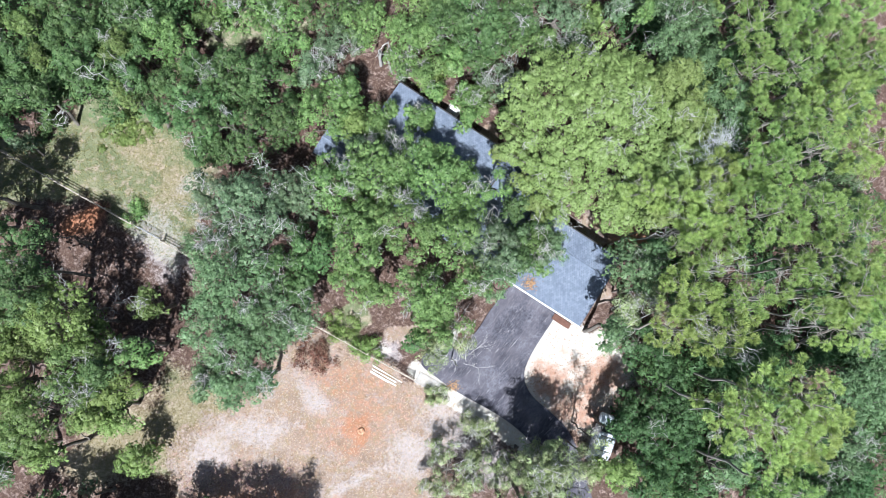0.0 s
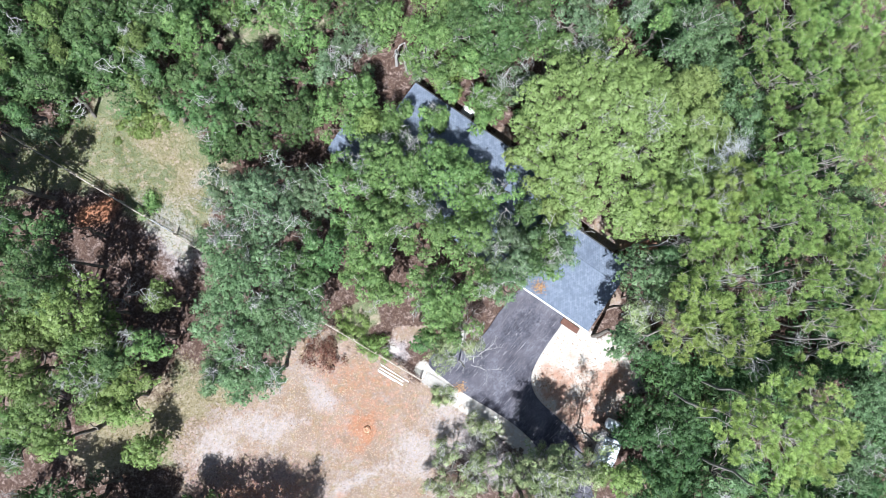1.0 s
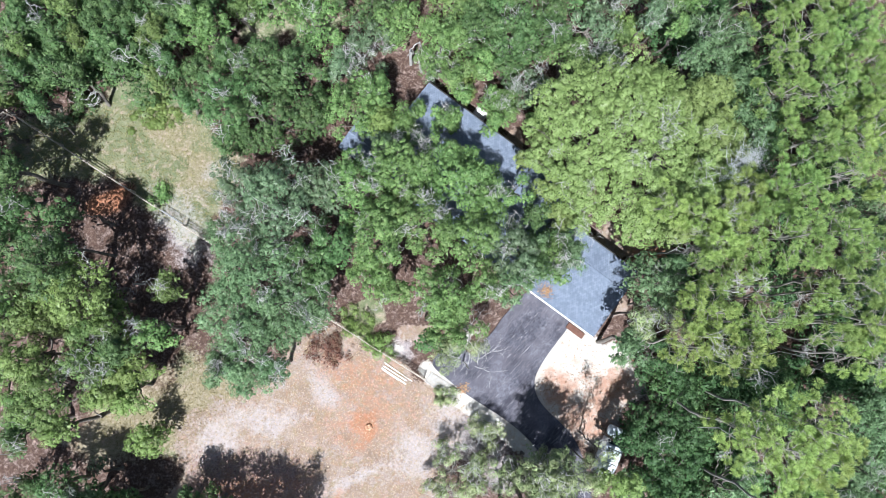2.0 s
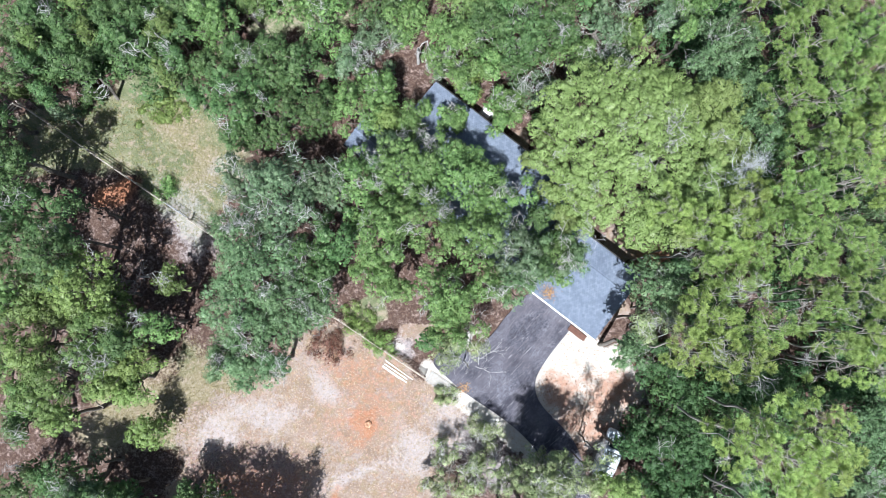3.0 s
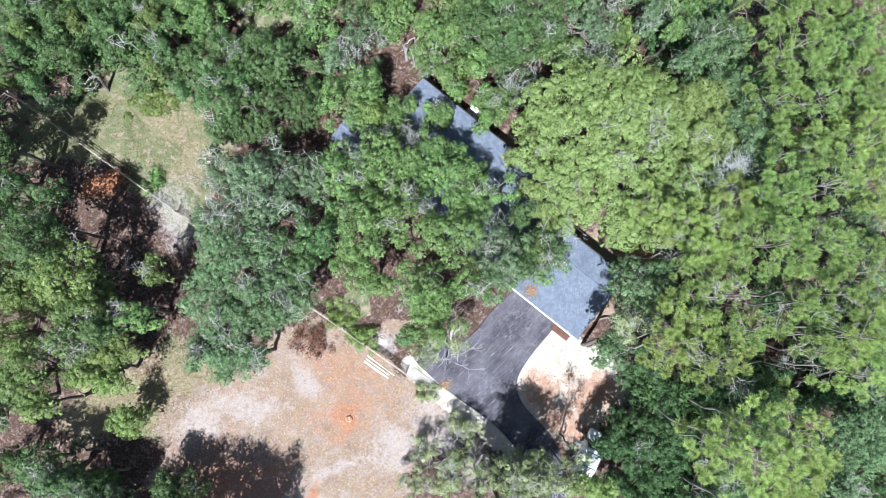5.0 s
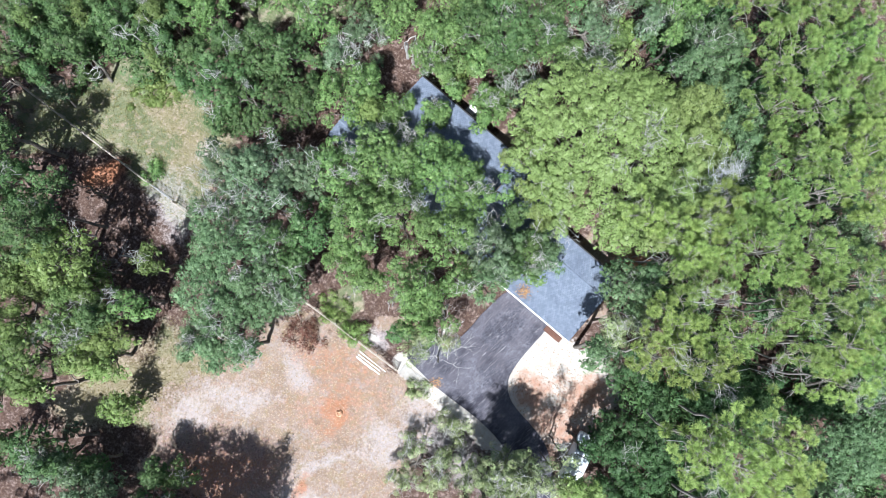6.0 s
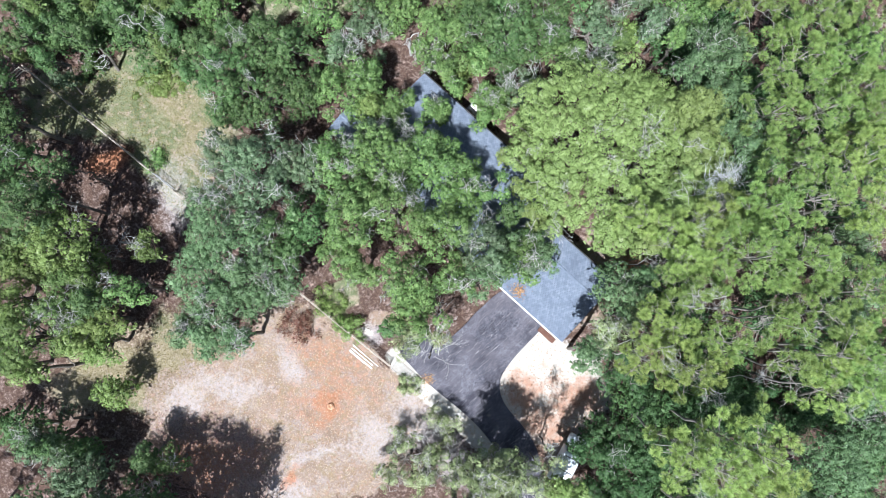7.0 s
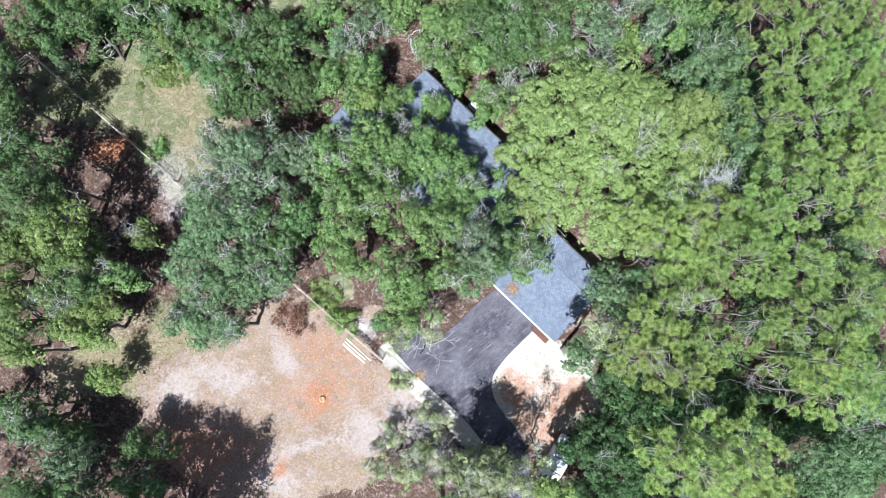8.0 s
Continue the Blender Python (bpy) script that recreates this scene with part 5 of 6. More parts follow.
oak(34.9, -6.9, 7, 1.5, "holly", bays=[(-0.1, 0.7, 1.1), (0.7, 0.7, 1.1), (1.4, 0.7, 1.1)])
oak(10.2, 2.2, 11, 1.9, "moss")
oak(11.8, 3.6, 11, 1.4, "dark")
oak(25.4, 15.3, 13, 2.5, "sun")
oak(26.2, 10.9, 13, 2.4, "sun")
oak(24.0, 6.9, 14, 2.2, "sun")
oak(11.0, 2.0, 11, 1.9, "dark")
oak(12.8, 3.4, 11, 1.4, "oak")
oak(9.7, 8.6, 11, 1.9, "oak", bays=[(-0.0, 0.6, 0.4), (-0.0, 0.1, 0.4), (-0.0, -0.4, 0.4)])
oak(10.9, 6.8, 11, 1.4, "dark", bays=[(-1.2, 1.3, 0.4)])
oak(4.2, 15.8, 7.5, 1.3, "oak")
# slash pines on the east side
pine(32.3, 20.0, 15.5, 3.5, "deep", bays=[(-1.7, 3.2, 0.6), (2.1, -1.1, 0.3), (2.1, -1.3, 0.3), (2.1, -1.5, 0.3), (2.1, -1.8, 0.3), (2.1, -2.0, 0.3)])
pine(34.7, 16.1, 15.5, 3.5, "deep", bays=[(-4.3, -0.8, 0.3), (-4.0, -0.8, 0.3), (-3.7, -0.8, 0.3), (-3.4, -0.8, 0.3), (-3.1, -0.7, 0.3), (-2.7, -0.7, 0.3), (-2.4, -0.7, 0.3), (-2.1, -0.7, 0.3), (-1.8, -0.7, 0.3), (-0.3, 2.8, 0.3), (-0.3, 2.6, 0.3), (-0.3, 2.4, 0.3), (-0.3, 2.1, 0.3), (-0.3, 1.9, 0.3)])
pine(30.8, 15.7, 15.5, 2.4, "deep", bays=[(-0.6, -0.5, 0.3), (-0.3, -0.5, 0.3), (0.0, -0.4, 0.3), (0.4, -0.4, 0.3), (0.7, -0.4, 0.3), (1.0, -0.4, 0.3), (1.3, -0.4, 0.3), (1.6, -0.4, 0.3), (2.0, -0.4, 0.3)])
pine(36.9, 20.4, 15.5, 2.9, "deep", bays=[(-2.6, -1.5, 0.3), (-2.6, -1.8, 0.3), (-2.6, -2.0, 0.3), (-2.6, -2.2, 0.3), (-2.6, -2.5, 0.3)])
pine(40.1, 19.9, 15.5, 2.9, "deep")
pine(37.0, 11.8, 17, 3.6, "pine", bays=[(-2.9, -2.5, 0.7), (-1.8, -3.5, 0.7), (-1.4, -3.5, 0.7), (-1.1, -3.5, 0.7)])
pine(32.1, 11.4, 17, 2.3, "deep", bays=[(1.8, -2.2, 0.7)])
pine(31.8, 8.2, 20, 2.3, "deep", bays=[(0.1, 0.4, 0.6), (1.1, -0.5, 0.7), (1.4, -0.5, 0.7), (1.7, -0.5, 0.7)])
pine(29.2, 7.5, 19, 2.5, "deep", bays=[(3.4, 1.3, 0.6), (-2.4, 2.1, 0.6)])
pine(25.4, 4.6, 15.5, 2.0, "pine", bays=[(1.8, 1.0, 0.4), (1.8, 0.5, 0.4), (1.8, -0.0, 0.4), (-2.1, -1.3, 0.3)])
pine(28.0, 7.2, 15, 2.1, "deep", bays=[(-0.6, -1.5, 0.4), (-0.6, -2.1, 0.4), (-0.6, -2.6, 0.4)])
pine(26.1, 3.6, 16, 3.2, "deep", bays=[(1.0, 2.0, 0.4), (1.0, 1.5, 0.4), (0.9, 0.9, 0.4), (-4.0, -0.3, 0.3), (-3.7, -0.3, 0.3), (-3.4, -0.3, 0.3), (-3.2, -0.3, 0.3), (-2.9, -0.3, 0.3), (0.1, -4.0, 0.5), (1.6, -0.9, 0.3), (1.6, -1.1, 0.3), (1.6, -1.4, 0.3), (-3.1, -2.5, 0.3)])
pine(28.2, 3.7, 20, 2.9, "deep", bays=[(-3.3, 1.4, 0.4), (-3.3, 0.9, 0.4), (-3.3, 0.4, 0.4), (1.1, -3.0, 0.5), (-2.7, -1.2, 0.3), (-2.7, -1.5, 0.3), (-2.7, -1.7, 0.3)])
pine(31.9, 4.0, 20, 2.7, "deep", bays=[(1.0, 3.7, 0.7), (1.4, 3.7, 0.7), (1.8, -1.6, 0.4), (1.7, -2.0, 0.4), (1.7, -2.4, 0.4)])
pine(23.7, 2.2, 15, 1.6, "deep", bays=[(-1.8, 1.1, 0.3), (-1.6, 1.1, 0.3), (-1.3, 1.1, 0.3), (-1.0, 1.1, 0.3), (-0.8, 1.1, 0.3), (-0.5, 1.1, 0.3), (-0.2, 1.1, 0.3), (-0.4, -1.1, 0.3)])
pine(24.8, 0.6, 17, 2.1, "deep", bays=[(0.7, -1.0, 0.5), (0.7, -1.3, 0.5), (0.7, -1.5, 0.5), (2.2, 1.5, 0.3), (-2.3, 0.4, 0.3)])
pine(32.0, 0.2, 20, 2.3, "deep", bays=[(-2.8, 0.5, 0.5), (1.2, -1.2, 0.5), (1.2, -1.7, 0.5), (1.2, -2.2, 0.5), (1.6, 2.2, 0.4), (1.6, 1.8, 0.4), (1.6, 1.4, 0.4)])
pine(29.9, -0.5, 19, 2.1, "deep", bays=[(-1.5, -0.3, 0.9), (-1.5, -1.4, 0.9), (-1.6, -2.5, 0.9), (-0.2, 1.2, 0.5)])
pine(23.3, -1.8, 17, 2.8, "pine", bays=[(2.3, 1.4, 0.5), (2.3, 1.1, 0.5), (2.3, 0.9, 0.5), (1.3, -1.3, 0.3), (-0.8, 2.9, 0.3)])
pine(26.8, -2.5, 18, 2.4, "deep", bays=[(-1.7, 2.1, 0.5), (-1.7, 1.8, 0.5), (-1.7, 1.6, 0.5), (2.2, 1.7, 1.0), (2.2, 0.6, 1.0), (2.2, -0.6, 1.0), (1.8, -2.6, 0.9), (2.4, -2.6, 0.9), (-2.7, -0.5, 0.3)])
pine(21.6, -4.3, 16.5, 2.2, "pine")
pine(24.6, -4.9, 18, 2.5, "pine", bays=[(0.8, -3.1, 1.1), (-0.5, 1.9, 0.3)])
pine(33.9, -2.8, 20, 2.1, "pine", bays=[(-0.7, 1.8, 0.5), (-0.8, 1.3, 0.5), (-0.8, 0.8, 0.5)])
pine(30.9, -3.9, 19, 1.9, "deep", bays=[(-2.6, 0.9, 0.9), (-3.0, -1.1, 0.9), (-2.4, -1.1, 0.9), (-1.8, -1.1, 0.9), (-0.3, -1.5, 0.5), (0.0, -1.5, 0.5), (0.4, -1.5, 0.5), (0.8, -1.5, 0.5), (1.2, -1.5, 0.5), (1.6, -1.5, 0.5), (2.0, -1.5, 0.5)])
pine(25.0, -10.6, 22.5, 3.7, "pine", bays=[(-1.8, 3.3, 1.0), (-3.9, -1.0, 0.5), (-3.9, -1.5, 0.5), (-3.9, -2.0, 0.5)])
pine(27.8, -9.6, 22.5, 2.5, "pine")
pine(28.7, -12.0, 21, 2.3, "pine")
pine(23.3, -10.0, 21, 2.3, "pine", bays=[(0.5, 2.5, 1.0), (-1.6, -1.9, 0.5), (-1.6, -2.4, 0.5)])
pine(42.0, 15.6, 15.5, 2.9, "deep")
pine(37.0, -2.9, 20, 2.6, "deep")
pine(29.4, 24.7, 15.5, 2.9, "deep", bays=[(1.1, -1.5, 0.6)])
pine(34.8, 24.4, 15.5, 3.4, "deep", bays=[(-4.2, -1.2, 0.6)])
pine(40.7, 24.8, 15.5, 3.4, "deep")
pine(27.4, -16.3, 19, 2.7, "deep")
pine(27.3, 5.3, 15.5, 1.9, "pine", bays=[(-0.1, 0.3, 0.4), (-0.2, -0.2, 0.4), (-0.2, -0.7, 0.4)])
pine(28.0, 8.0, 16, 1.7, "pine", bays=[(0.4, 2.2, 0.6)])
oak(-29.3, -15.8, 8, 2.5, "dark")
oak(-32.5, -15.6, 8, 1.9, "dark")
oak(-25.7, -17.4, 7, 2.2, "moss")
oak(-24.1, -16.9, 6, 1.3, "dark")
oak(-18.8, -17.3, 7, 1.9, "dark")
oak(-16.7, -17.7, 6, 1.3, "oak")
oak(-23.9, -19.6, 9, 3.6, "moss")
oak(-19.0, -20.9, 6, 2.5, "dark")
oak(-27.3, -16.3, 9, 1.9, "dark")
oak(23.0, 5.5, 14, 1.8, "sun")
pine(24.1, 3.6, 16.5, 1.4, "pine", bays=[(-1.9, -0.4, 0.3), (-1.6, -0.4, 0.3), (-1.3, -0.4, 0.3)])
oak(16.4, -13.4, 11, 1.2, "thin", 0.5)
oak(17.0, -17.0, 6, 1.4, "lime")
oak(19.1, -13.2, 8, 1.2, "holly")
oak(35.8, -6.1, 6, 1.3, "holly", bays=[(0.1, 2.3, 1.2), (-0.4, -0.2, 1.1), (0.3, -0.2, 1.1), (1.1, -0.2, 1.1)])
oak(40.3, -8.6, 6, 1.7, "holly", bays=[(-1.5, 1.7, 0.6), (-1.0, 1.7, 0.6), (-0.5, 1.7, 0.6), (-0.0, 1.8, 0.6), (0.5, 1.8, 0.6), (1.0, 1.8, 0.6), (1.5, 1.8, 0.6), (1.2, -1.1, 0.8), (1.6, -1.1, 0.8), (2.0, -1.1, 0.8)])
oak(42.4, -10.6, 6, 1.5, "holly", bays=[(-1.0, 0.9, 0.8), (-0.5, 0.9, 0.8), (-0.1, 0.9, 0.8)])
oak(26.0, -17.2, 6, 1.7, "holly", bays=[(2.5, 0.8, 0.7), (2.5, 0.1, 0.7), (-0.3, -0.0, 0.4), (0.0, -0.0, 0.4), (0.3, -0.0, 0.4), (0.6, -0.0, 0.4), (0.9, -0.0, 0.4)])
oak(28.8, -16.6, 6, 1.3, "holly", bays=[(-0.3, 0.9, 0.7), (-0.3, 0.2, 0.7), (-0.3, -0.5, 0.7)])
oak(31.5, -10.4, 6, 1.3, "holly", bays=[(-0.1, 0.6, 1.3)])
oak(38.4, -8.2, 5, 1.2, "holly", bays=[(-1.0, 1.8, 1.1), (1.0, 1.2, 0.6), (1.5, 1.2, 0.6)])
oak(36.4, -1.6, 4, 0.9, "holly", bays=[(0.6, 0.7, 1.2), (0.6, -0.8, 1.2)])
oak(-22.6, -11.9, 6.5, 2.1, "lime")
oak(-32.6, 21.7, 9, 0.9, "olive")
oak(-32.8, 20.0, 9, 1.1, "dark")
oak(-29.7, 20.0, 10, 1.2, "dark")
oak(-31.2, 17.2, 8.5, 1.4, "dark")
oak(-27.8, 19.2, 9, 1.5, "dark")
oak(-29.6, 23.0, 10, 1.4, "dark")
oak(-27.7, 22.6, 9, 1.6, "olive")
oak(-25.6, 22.4, 9, 1.4, "dark")
oak(-26.5, 23.9, 9, 1.3, "dark")
oak(-24.8, 21.0, 8, 1.0, "dark")
oak(-27.0, 21.2, 7, 0.9, "dark")
oak(-24.2, 22.6, 9, 1.1, "dark")
oak(-21.1, 23.4, 9, 1.5, "olive")
oak(-20.6, 21.0, 8.5, 1.7, "dark", bays=[(1.8, 1.1, 0.7), (1.8, 0.4, 0.7), (1.9, -0.3, 0.7)])
oak(-21.4, 19.4, 7.5, 1.2, "olive")
oak(-22.8, 24.0, 9, 1.1, "dark")
oak(-30.8, 16.1, 5, 0.9, "moss", bays=[(0.8, -2.1, 1.5)])
oak(-34.5, 17.7, 7, 1.1, "olive", bays=[(0.3, -1.6, 1.0)])
oak(-19.5, 23.3, 8, 1.1, "dark", bays=[(0.6, -1.0, 0.7), (0.6, -1.7, 0.7)])
oak(-32.5, 24.4, 9, 1.6, "dark")
oak(-18.0, 20.2, 8, 1.7, "dark", bays=[(-1.0, 2.1, 0.7), (-0.9, 1.4, 0.7), (-0.9, 0.7, 0.7)])
oak(-15.6, 21.9, 8, 1.6, "dark", bays=[(1.0, 1.8, 1.0), (1.7, 1.8, 1.0)])
oak(-19.0, 17.7, 7, 1.3, "dark")
oak(-24.7, 25.4, 9, 1.8, "dark")
oak(-28.9, 25.8, 9, 1.8, "olive")
oak(-20.5, 25.8, 9, 1.9, "dark")
oak(-34.4, 21.9, 9, 1.4, "dark")
oak(-34.5, 19.0, 9, 1.4, "dark")
oak(-17.4, 24.2, 8, 1.4, "oak")
oak(25.0, 25.8, 7, 1.8, "moss", bays=[(-0.5, -2.8, 0.9), (0.6, -2.8, 0.9)])
oak(20.9, 24.1, 6, 1.5, "oak", bays=[(1.3, 1.9, 0.6)])
oak(27.1, 26.5, 7, 1.5, "oak")
oak(4.3, 21.6, 6, 1.5, "oak")
oak(6.8, 20.8, 6, 1.4, "oak", bays=[(1.5, -1.0, 0.5), (1.8, -1.0, 0.5)])
oak(5.7, 18.4, 6, 1.2, "oak")
oak(8.6, 18.0, 6, 1.3, "oak", bays=[(-0.3, 1.8, 0.5), (0.0, 1.8, 0.5), (0.3, 1.8, 0.5)])
# low dark oaks added as fill where gaps between crowns lie in deep shade
oak(-29.6, -8.1, 5, 1.2, "dark", bays=[(-0.5, 0.9, 0.9), (-0.4, 0.1, 0.9), (-0.4, -0.7, 0.9)])
oak(-29.3, 18.5, 3.5, 1.4, "dark")
oak(-31.4, 20.0, 5, 1.3, "dark")
oak(-34.1, 20.2, 5, 1.3, "dark")
oak(-25.2, 21.0, 5, 1.1, "dark", bays=[(-0.4, -1.9, 1.6)])
oak(-23.2, 22.5, 6, 1.1, "dark")
oak(-28.1, 22.4, 6, 1.1, "dark")
oak(-30.5, 22.8, 6, 1.1, "dark")
oak(-33.2, 23.7, 6, 1.2, "dark")
oak(-7.9, 20.1, 4, 1.3, "dark", bays=[(-0.9, 0.5, 0.8)])
oak(24.2, 24.6, 5, 1.2, "dark", bays=[(-0.2, -0.9, 0.9), (1.0, -0.9, 0.9), (2.2, -0.8, 0.9)])
pine(39.7, 16.2, 16, 2.9, "deep")
pine(38.6, 8.7, 17, 2.8, "pine", bays=[(-3.5, -0.5, 0.7), (-3.2, -0.5, 0.7), (-2.8, -0.5, 0.7)])
pine(37.5, 2.2, 17, 2.4, "deep", bays=[(-1.8, 0.4, 0.4), (-1.8, -0.1, 0.4), (-1.8, -0.5, 0.4)])
pine(36.4, -2.9, 18, 2.4, "deep", bays=[(-1.8, 1.9, 0.5), (-1.8, 1.3, 0.5), (-1.8, 0.8, 0.5)])
pine(34.9, -5.6, 18, 2.0, "pine", bays=[(-2.5, 0.1, 0.5), (-2.1, 0.1, 0.5), (-1.7, 0.1, 0.5), (-1.3, 0.1, 0.5), (-1.6, -2.2, 0.6), (-1.2, -2.2, 0.6), (-0.9, -2.2, 0.6)])
oak(43.6, -9.8, 9, 2.9, "grey", bays=[(-4.0, 0.6, 0.8), (-3.6, 0.6, 0.8), (-3.2, 0.6, 0.8)])
oak(43.8, -5.2, 9, 2.4, "grey")
oak(40.6, -20.1, 8, 2.9, "holly")
oak(37.4, -20.7, 8, 2.4, "holly")
pine(21.2, 6.5, 14.8, 1.5, "pine")
pine(22.8, 5.8, 16, 1.6, "pine", bays=[(-1.1, -1.8, 0.5)])
pine(25.0, 6.0, 16.5, 1.4, "pine", bays=[(1.6, -0.5, 0.4), (1.6, -1.0, 0.4)])
pine(26.4, 7.3, 16.5, 1.3, "pine", bays=[(0.2, -1.8, 0.4)])
pine(23.8, 3.9, 16.5, 1.4, "pine", bays=[(-1.8, -0.7, 0.3), (-1.6, -0.7, 0.3), (-1.3, -0.7, 0.3), (-1.0, -0.7, 0.3)])
oak(4.2, 15.9, 6, 1.1, "oak")
oak(4.2, 12.3, 9, 1.3, "oak", bays=[(1.5, 1.0, 0.4)])
oak(6.1, 11.1, 9, 1.2, "oak", bays=[(1.6, 1.2, 0.7)])
oak(7.7, 10.2, 9, 1.2, "oak")
oak(2.2, 12.8, 9, 1.3, "oak")
oak(1.0, 13.7, 8, 1.0, "moss")
oak(-13.7, -6.3, 10, 2.0, "grey")
oak(-11.1, -5.8, 10, 1.8, "grey")
oak(-15.9, -5.8, 10, 1.5, "grey", bays=[(-2.9, 0.5, 1.7)])
oak(4.8, 19.5, 7, 1.3, "oak")
oak(7.8, 21.4, 7, 1.4, "oak", bays=[(0.4, -2.0, 0.5), (0.7, -2.0, 0.5)])
pine(37.5, 18.1, 15.5, 2.1, "deep")
pine(37.3, 13.3, 16, 2.1, "pine")
oak(2.8, 21.2, 5, 1.2, "moss", bays=[(-1.9, -0.3, 1.4)])
oak(3.4, -14.2, 4, 1.5, "thin", 0.95)
oak(10.3, -15.0, 12, 1.5, "thin", 0.8)
oak(12.4, -15.2, 12, 1.4, "thin", 0.8)
oak(14.4, -15.0, 11, 1.1, "thin", 0.8)
oak(2.5, -17.2, 5, 1.5, "thin", 0.95)
oak(4.7, -17.5, 5, 1.8, "thin", 0.95)
oak(-25.5, -17.2, 7.5, 2.0, "dark")
oak(-27.0, -16.5, 9, 1.9, "moss")
oak(24.1, 22.7, 12, 1.4, "oak", bays=[(-1.7, -1.7, 0.8), (-0.6, -1.7, 0.8)])
oak(22.5, 24.4, 10, 1.5, "moss", bays=[(-0.4, -2.7, 0.8), (-1.8, -0.2, 0.6)])
oak(38.2, -15.4, 12, 2.1, "grey")
oak(38.4, -17.9, 10, 1.9, "grey")
oak(29.2, -7.4, 12, 1.3, "holly", bays=[(-0.9, -1.5, 1.2)])
oak(28.1, -6.2, 11, 1.1, "holly")
oak(7.5, -12.8, 4, 1.5, "thin", 1.0)
oak(6.1, -12.4, 3.5, 1.2, "thin", 0.8)
oak(32.0, -12.7, 17, 2.3, "holly")
oak(-27.2, 4.4, 14, 1.5, "dark")
oak(-26.8, 7.0, 11, 1.2, "dark", bays=[(2.8, 1.1, 2.8)])
oak(14.1, 3.4, 9, 1.4, "grey")
oak(41.6, 24.6, 9, 1.7, "holly")
oak(41.9, 19.0, 9, 1.6, "holly")
oak(41.5, 13.9, 9, 1.6, "dark")
oak(-23.5, -7.9, 9, 2.0, "lime")
oak(-23.3, -6.6, 8, 1.4, "oak")
oak(-26.6, -9.2, 8, 1.4, "lime", bays=[(-1.8, 0.9, 0.9), (-0.2, -1.2, 1.5), (0.8, -1.2, 1.5), (1.7, -1.2, 1.5)])
oak(-26.3, -15.0, 4, 1.3, "moss", bays=[(1.0, 0.5, 1.4), (2.3, 0.5, 1.4)])
oak(14.2, 3.9, 11.5, 1.3, "grey")
oak(13.7, 2.4, 10, 1.1, "moss")
oak(14.5, 2.8, 9.5, 1.4, "grey")
oak(13.0, 1.9, 9, 1.3, "oak")
# ---- mostly unseen trees, added to cast shadows on field, drive and clearing ----
oak(8.7, -20.4, 13.5, 2.6, "grey", 1.1)
oak(-21.2, -25.9, 17, 3.0, "oak", 0.5)
oak(-18.3, -23.9, 17, 3.0, "oak", 0.5)
oak(-13.9, -24.1, 17, 3.0, "oak", 0.5)
oak(-16.7, -27.0, 17, 3.0, "oak", 0.5)
oak(-11.8, -27.1, 17, 3.0, "oak", 0.5)
oak(-19.6, -28.8, 17, 3.0, "oak", 0.5)
oak(-14.5, -28.9, 17, 3.0, "oak", 0.5)
oak(-12.1, -24.5, 17, 3.0, "oak", 0.5)
oak(-14.9, -24.2, 17, 3.0, "oak", 0.5)
oak(10.9, -15.4, 12, 2.5, "thin", 1.1)
oak(10.4, -18.6, 13.5, 2.4, "grey", 1.0)
oak(12.6, -19.8, 13.5, 2.5, "grey", 1.0)
pine(-33.9, -26.8, 18, 3.0, "deep")
oak(-24.4, -22.8, 11, 4.2, "dark")
oak(-38.6, 8.6, 12, 3.8, "dark")
oak(-41.5, 13.0, 12, 4.0, "dark")
oak(-36.4, 11.6, 11, 2.6, "dark")
oak(-40.0, 4.0, 12, 4.0, "oak")


# ---- undergrowth under the pines and along the north edge ----
def undergrowth(name, label, kind, count, places, seed):
    """Low thickets, gathered into one mesh: round lobes of leaves near the ground."""
    rng = np.random.default_rng(seed)
    all_verts, all_faces, total = [], [], 0
    for n in range(count):
        x, y = places(n, rng)
        r, h = rng.uniform(2.2, 3.0), rng.uniform(4.0, 6.5)
        lobes = dome(rng, 9, r * 0.88, h - 0.9, r * 0.75, 1.2) + (x, y, 0)
        low, small, ways = bunched(rng, lobes, rng.uniform(0.7, 1.15, 9))
        verts, faces = foliage(rng, low, small, ways, 54, (0.16, 0.31), 1.0)
        all_verts.append(verts)
        all_faces.append(faces + total)
        total += len(verts)
    tagged(new(name, quick_mesh(name, np.concatenate(all_verts), np.concatenate(all_faces), LEAVES[kind])), label, "undergrowth", kind="stuff")


undergrowth("undergrowth", "dark glossy thicket under the pines", "holly", 66, lambda n, rng: (rng.uniform(23.5, 49), rng.uniform(-22, 30)), 21)
undergrowth("undergrowth", "deep green thicket under the pines", "dark", 36, lambda n, rng: (rng.uniform(23.5, 46), rng.uniform(-22, 30)), 22)
# dark leafy fill standing in for the deep shade between the western crowns
undergrowth("undergrowth", "dark thicket added to deepen the shade between the western oaks", "dark", 18, lambda n, rng: (-34.5 + n % 6 * 2.5 + rng.uniform(-0.6, 0.6), 20.6 + n // 6 * 2.6 + rng.uniform(-0.6, 0.6)), 23)
undergrowth("undergrowth", "deep green thicket along the wood's far edge", "dark", 28, lambda n, rng: (rng.uniform(-40, 22), rng.uniform(26, 36)), 24)

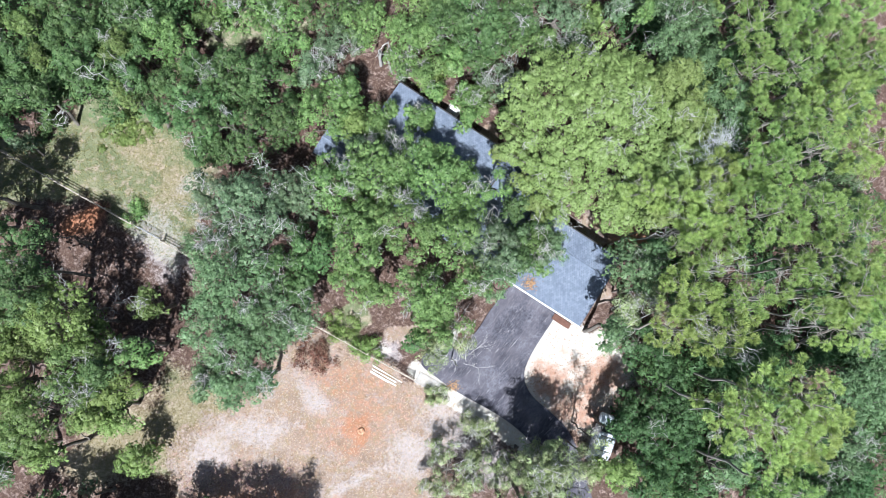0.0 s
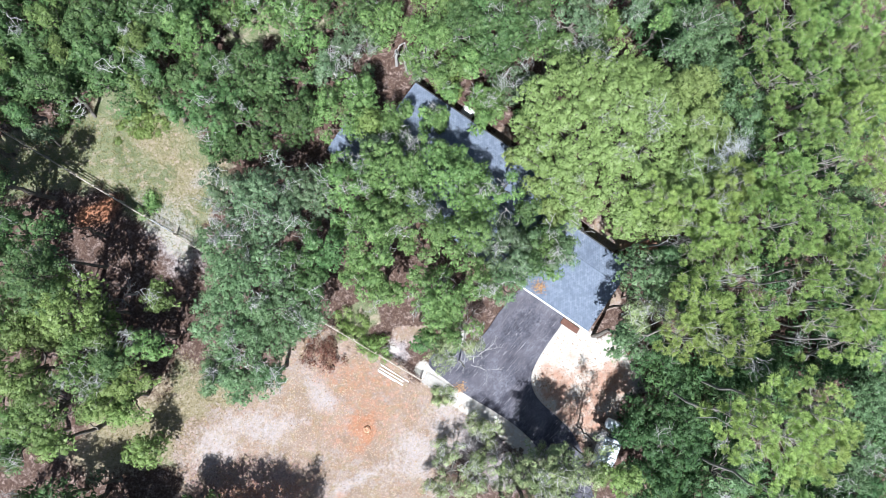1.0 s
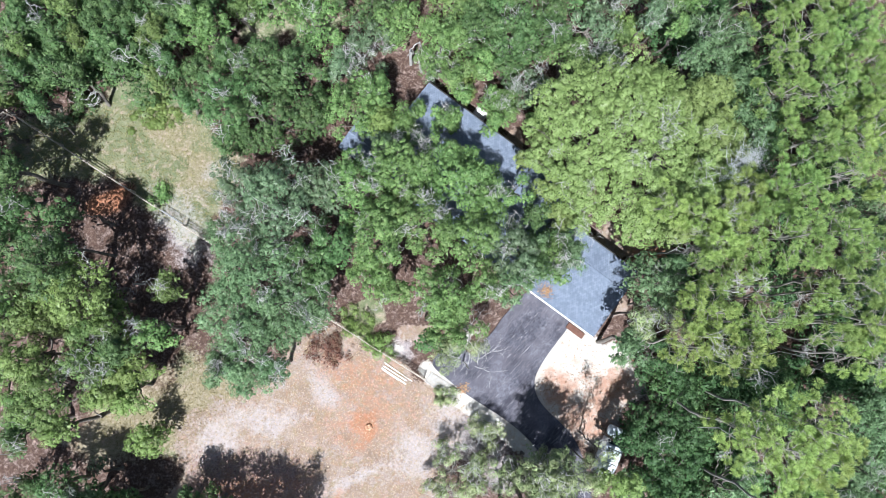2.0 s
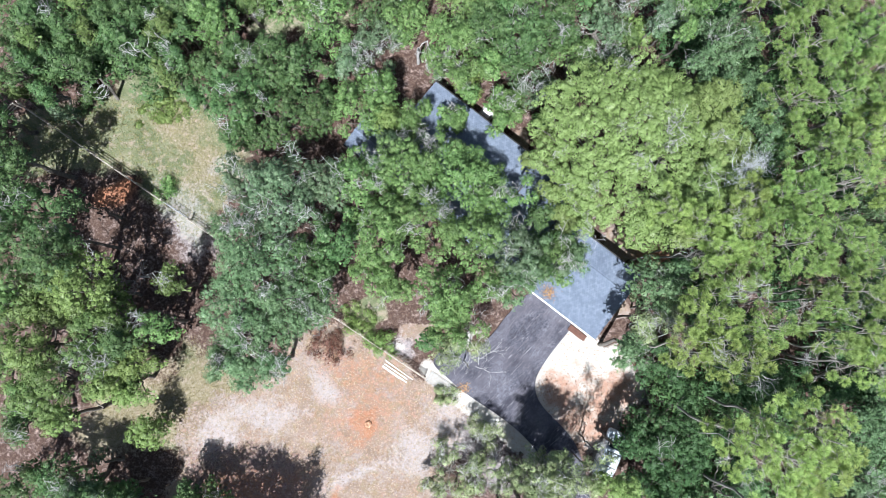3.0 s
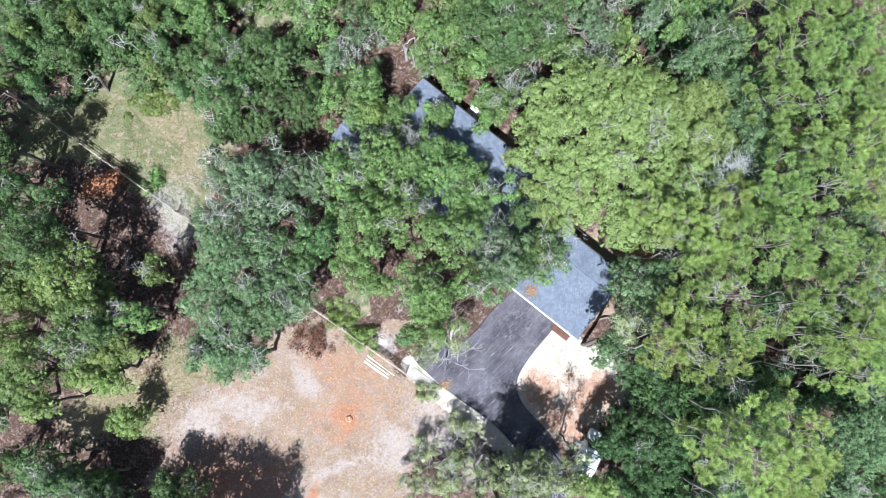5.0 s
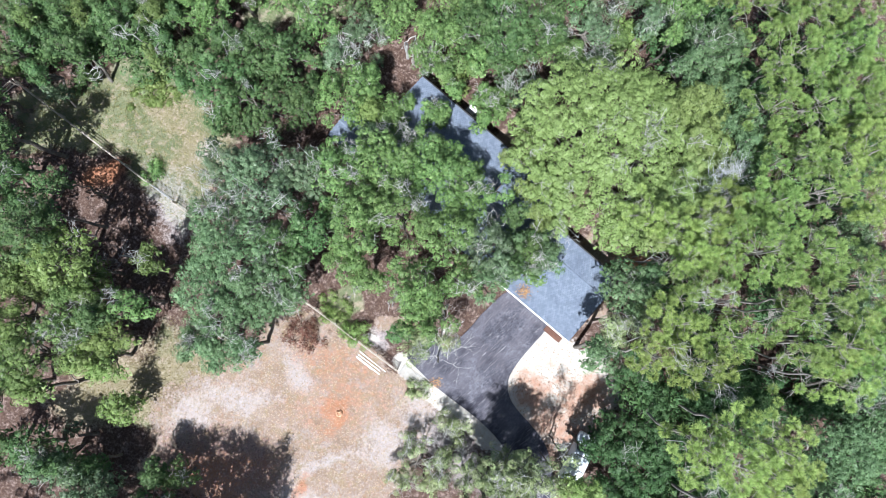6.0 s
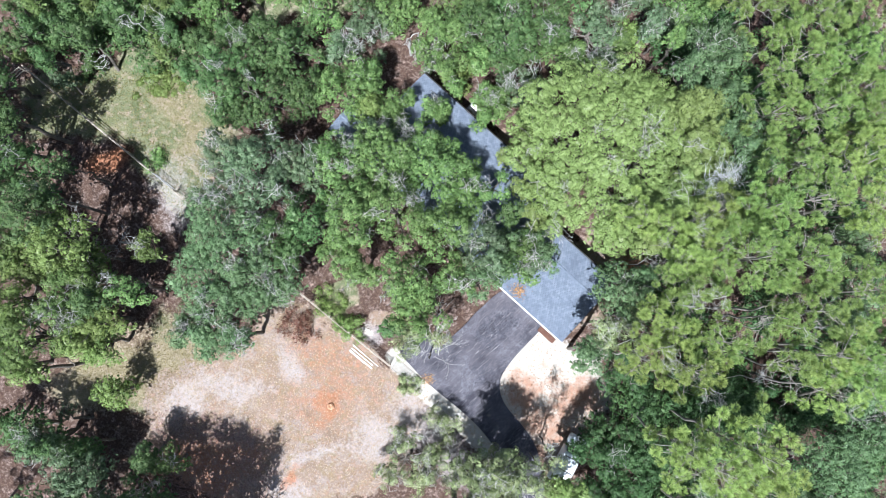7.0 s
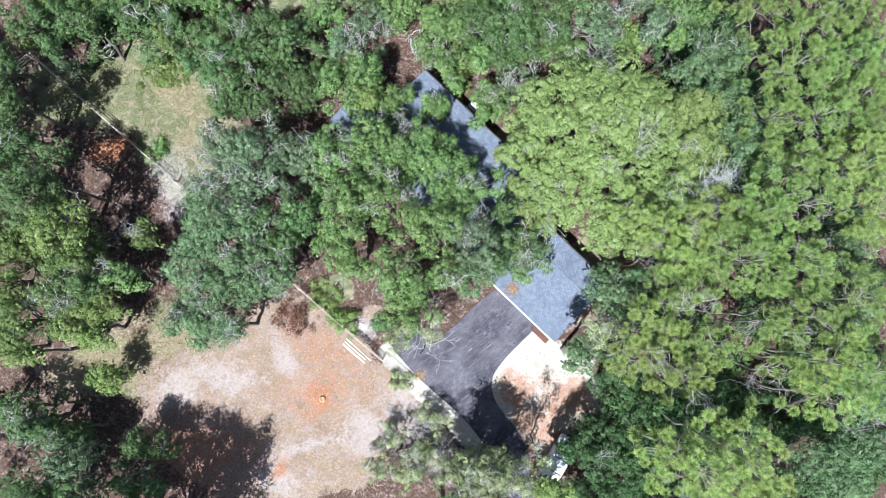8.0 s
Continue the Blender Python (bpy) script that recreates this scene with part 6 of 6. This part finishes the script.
# ---- shrubs ----
shrub(-7.3, -4.8, 1.5, 1.9, "dead", "dead brown-leaved bush at the edge of the field", 0.5)
shrub(-2.5, -4.4, 1.5, 1.3, "lime", "yellow-green bush growing through the fence")
shrub(-4.4, -2.6, 1.0, 1.5, "lime", "low yellow-green weeds by the fence")
shrub(-22.9, 10.0, 1.0, 0.9, "oak", "small green bush beside the fence end")
shrub(-23.3, 17.8, 0.4, 2.2, "lime", "low green weeds at the clearing's edge", 1.6)
shrub(3.6, -9.6, 0.9, 0.9, "thin", "thin grey-green weeds over the wire panel")


# ---- loose cover of the ground: grass, fallen leaves ----
def scatter(name, label, count, outline, colour_a, colour_b, kind, seed, tall=(0.06, 0.2)):
    rng = np.random.default_rng(seed)
    xs, ys = [p[0] for p in outline], [p[1] for p in outline]
    x, y = rng.uniform(min(xs), max(xs), count), rng.uniform(min(ys), max(ys), count)
    keep = patch_depth(x, y, outline) > rng.uniform(-0.6, 0.8, count)
    x, y = x[keep], y[keep]
    z = lie(x, y)
    where = np.stack([x, y, z + 0.01], 1)
    if kind == "blade":
        lean = rng.normal(0, 0.09, (len(x), 3)) * (1, 1, 0)
        tip = where + lean + np.stack([0 * x, 0 * x, rng.uniform(*tall, len(x))], 1)
        side = rng.normal(size=(len(x), 3)) * (1, 1, 0)
        side = side / np.linalg.norm(side, axis=1, keepdims=True) * 0.022
        verts = np.stack([where - side, where + side, tip + side * 0.3, tip - side * 0.3], 1).reshape(-1, 3)
        faces = np.arange(len(verts)).reshape(-1, 4)
    else:
        face = rng.normal(0, 0.3, (len(x), 3)) + (0, 0, 1)
        verts, faces = leaves_at(rng, where + (0, 0, 0.02), face / np.linalg.norm(face, axis=1, keepdims=True), rng.uniform(0.06, 0.15, len(x)))
    n = Nodes(name + "_colour", 0.8, 0.2)
    own = n.add("ShaderNodeNewGeometry").outputs["Random Per Island"]
    n.colour(n.ramp(own, (0.0, colour_a), (1.0, colour_b)))
    tagged(new(name, quick_mesh(name, verts, faces, n.mat)), label, "ground cover", kind="stuff")


scatter("dry_grass", "dry yellow-green grass of the clearing", 26000, GRASS_WEST, (0.12, 0.14, 0.04), (0.36, 0.31, 0.15), "blade", 1)
scatter("dry_grass", "dry straw-coloured grass at the field's edge", 12000, GRASS_SOUTH, (0.16, 0.14, 0.05), (0.40, 0.33, 0.18), "blade", 2)
scatter("dry_stubble", "short dry stubble on the bare field", 26000, FIELD, (0.30, 0.21, 0.14), (0.54, 0.44, 0.33), "blade", 3, (0.01, 0.05))
scatter("fallen_leaves", "brown fallen leaves on the sand", 1200, SAND_YARD, (0.12, 0.06, 0.03), (0.34, 0.18, 0.08), "leaf", 4)
scatter("fallen_leaves", "brown fallen leaves on the bare field", 5000, FIELD, (0.16, 0.09, 0.05), (0.44, 0.32, 0.20), "leaf", 5)
SAND_SOUTH = [(12.6, -7.6), (15.0, -8.2), (18.0, -7.4), (21.8, -7.8), (22.2, -10.5), (20.0, -15.0), (16.6, -16.6), (13.6, -11.0), (12.4, -9.4)]
SHADED_FIELD = [(-20.5, -14.5), (-15.0, -13.6), (-10.2, -15.0), (-8.4, -19.0), (-8.8, -23.0), (-20.0, -23.0)]
scatter("fallen_leaves", "thick red-brown fallen leaves on the sand yard", 5000, SAND_SOUTH, (0.20, 0.12, 0.09), (0.46, 0.33, 0.25), "leaf", 6)
# leaves laid to put the shadow's purple-brown tint on the ground
scatter("fallen_leaves", "fallen leaves tinting the field's tree shadow purple-brown", 9000, SHADED_FIELD, (0.12, 0.065, 0.06), (0.52, 0.36, 0.32), "leaf", 7)
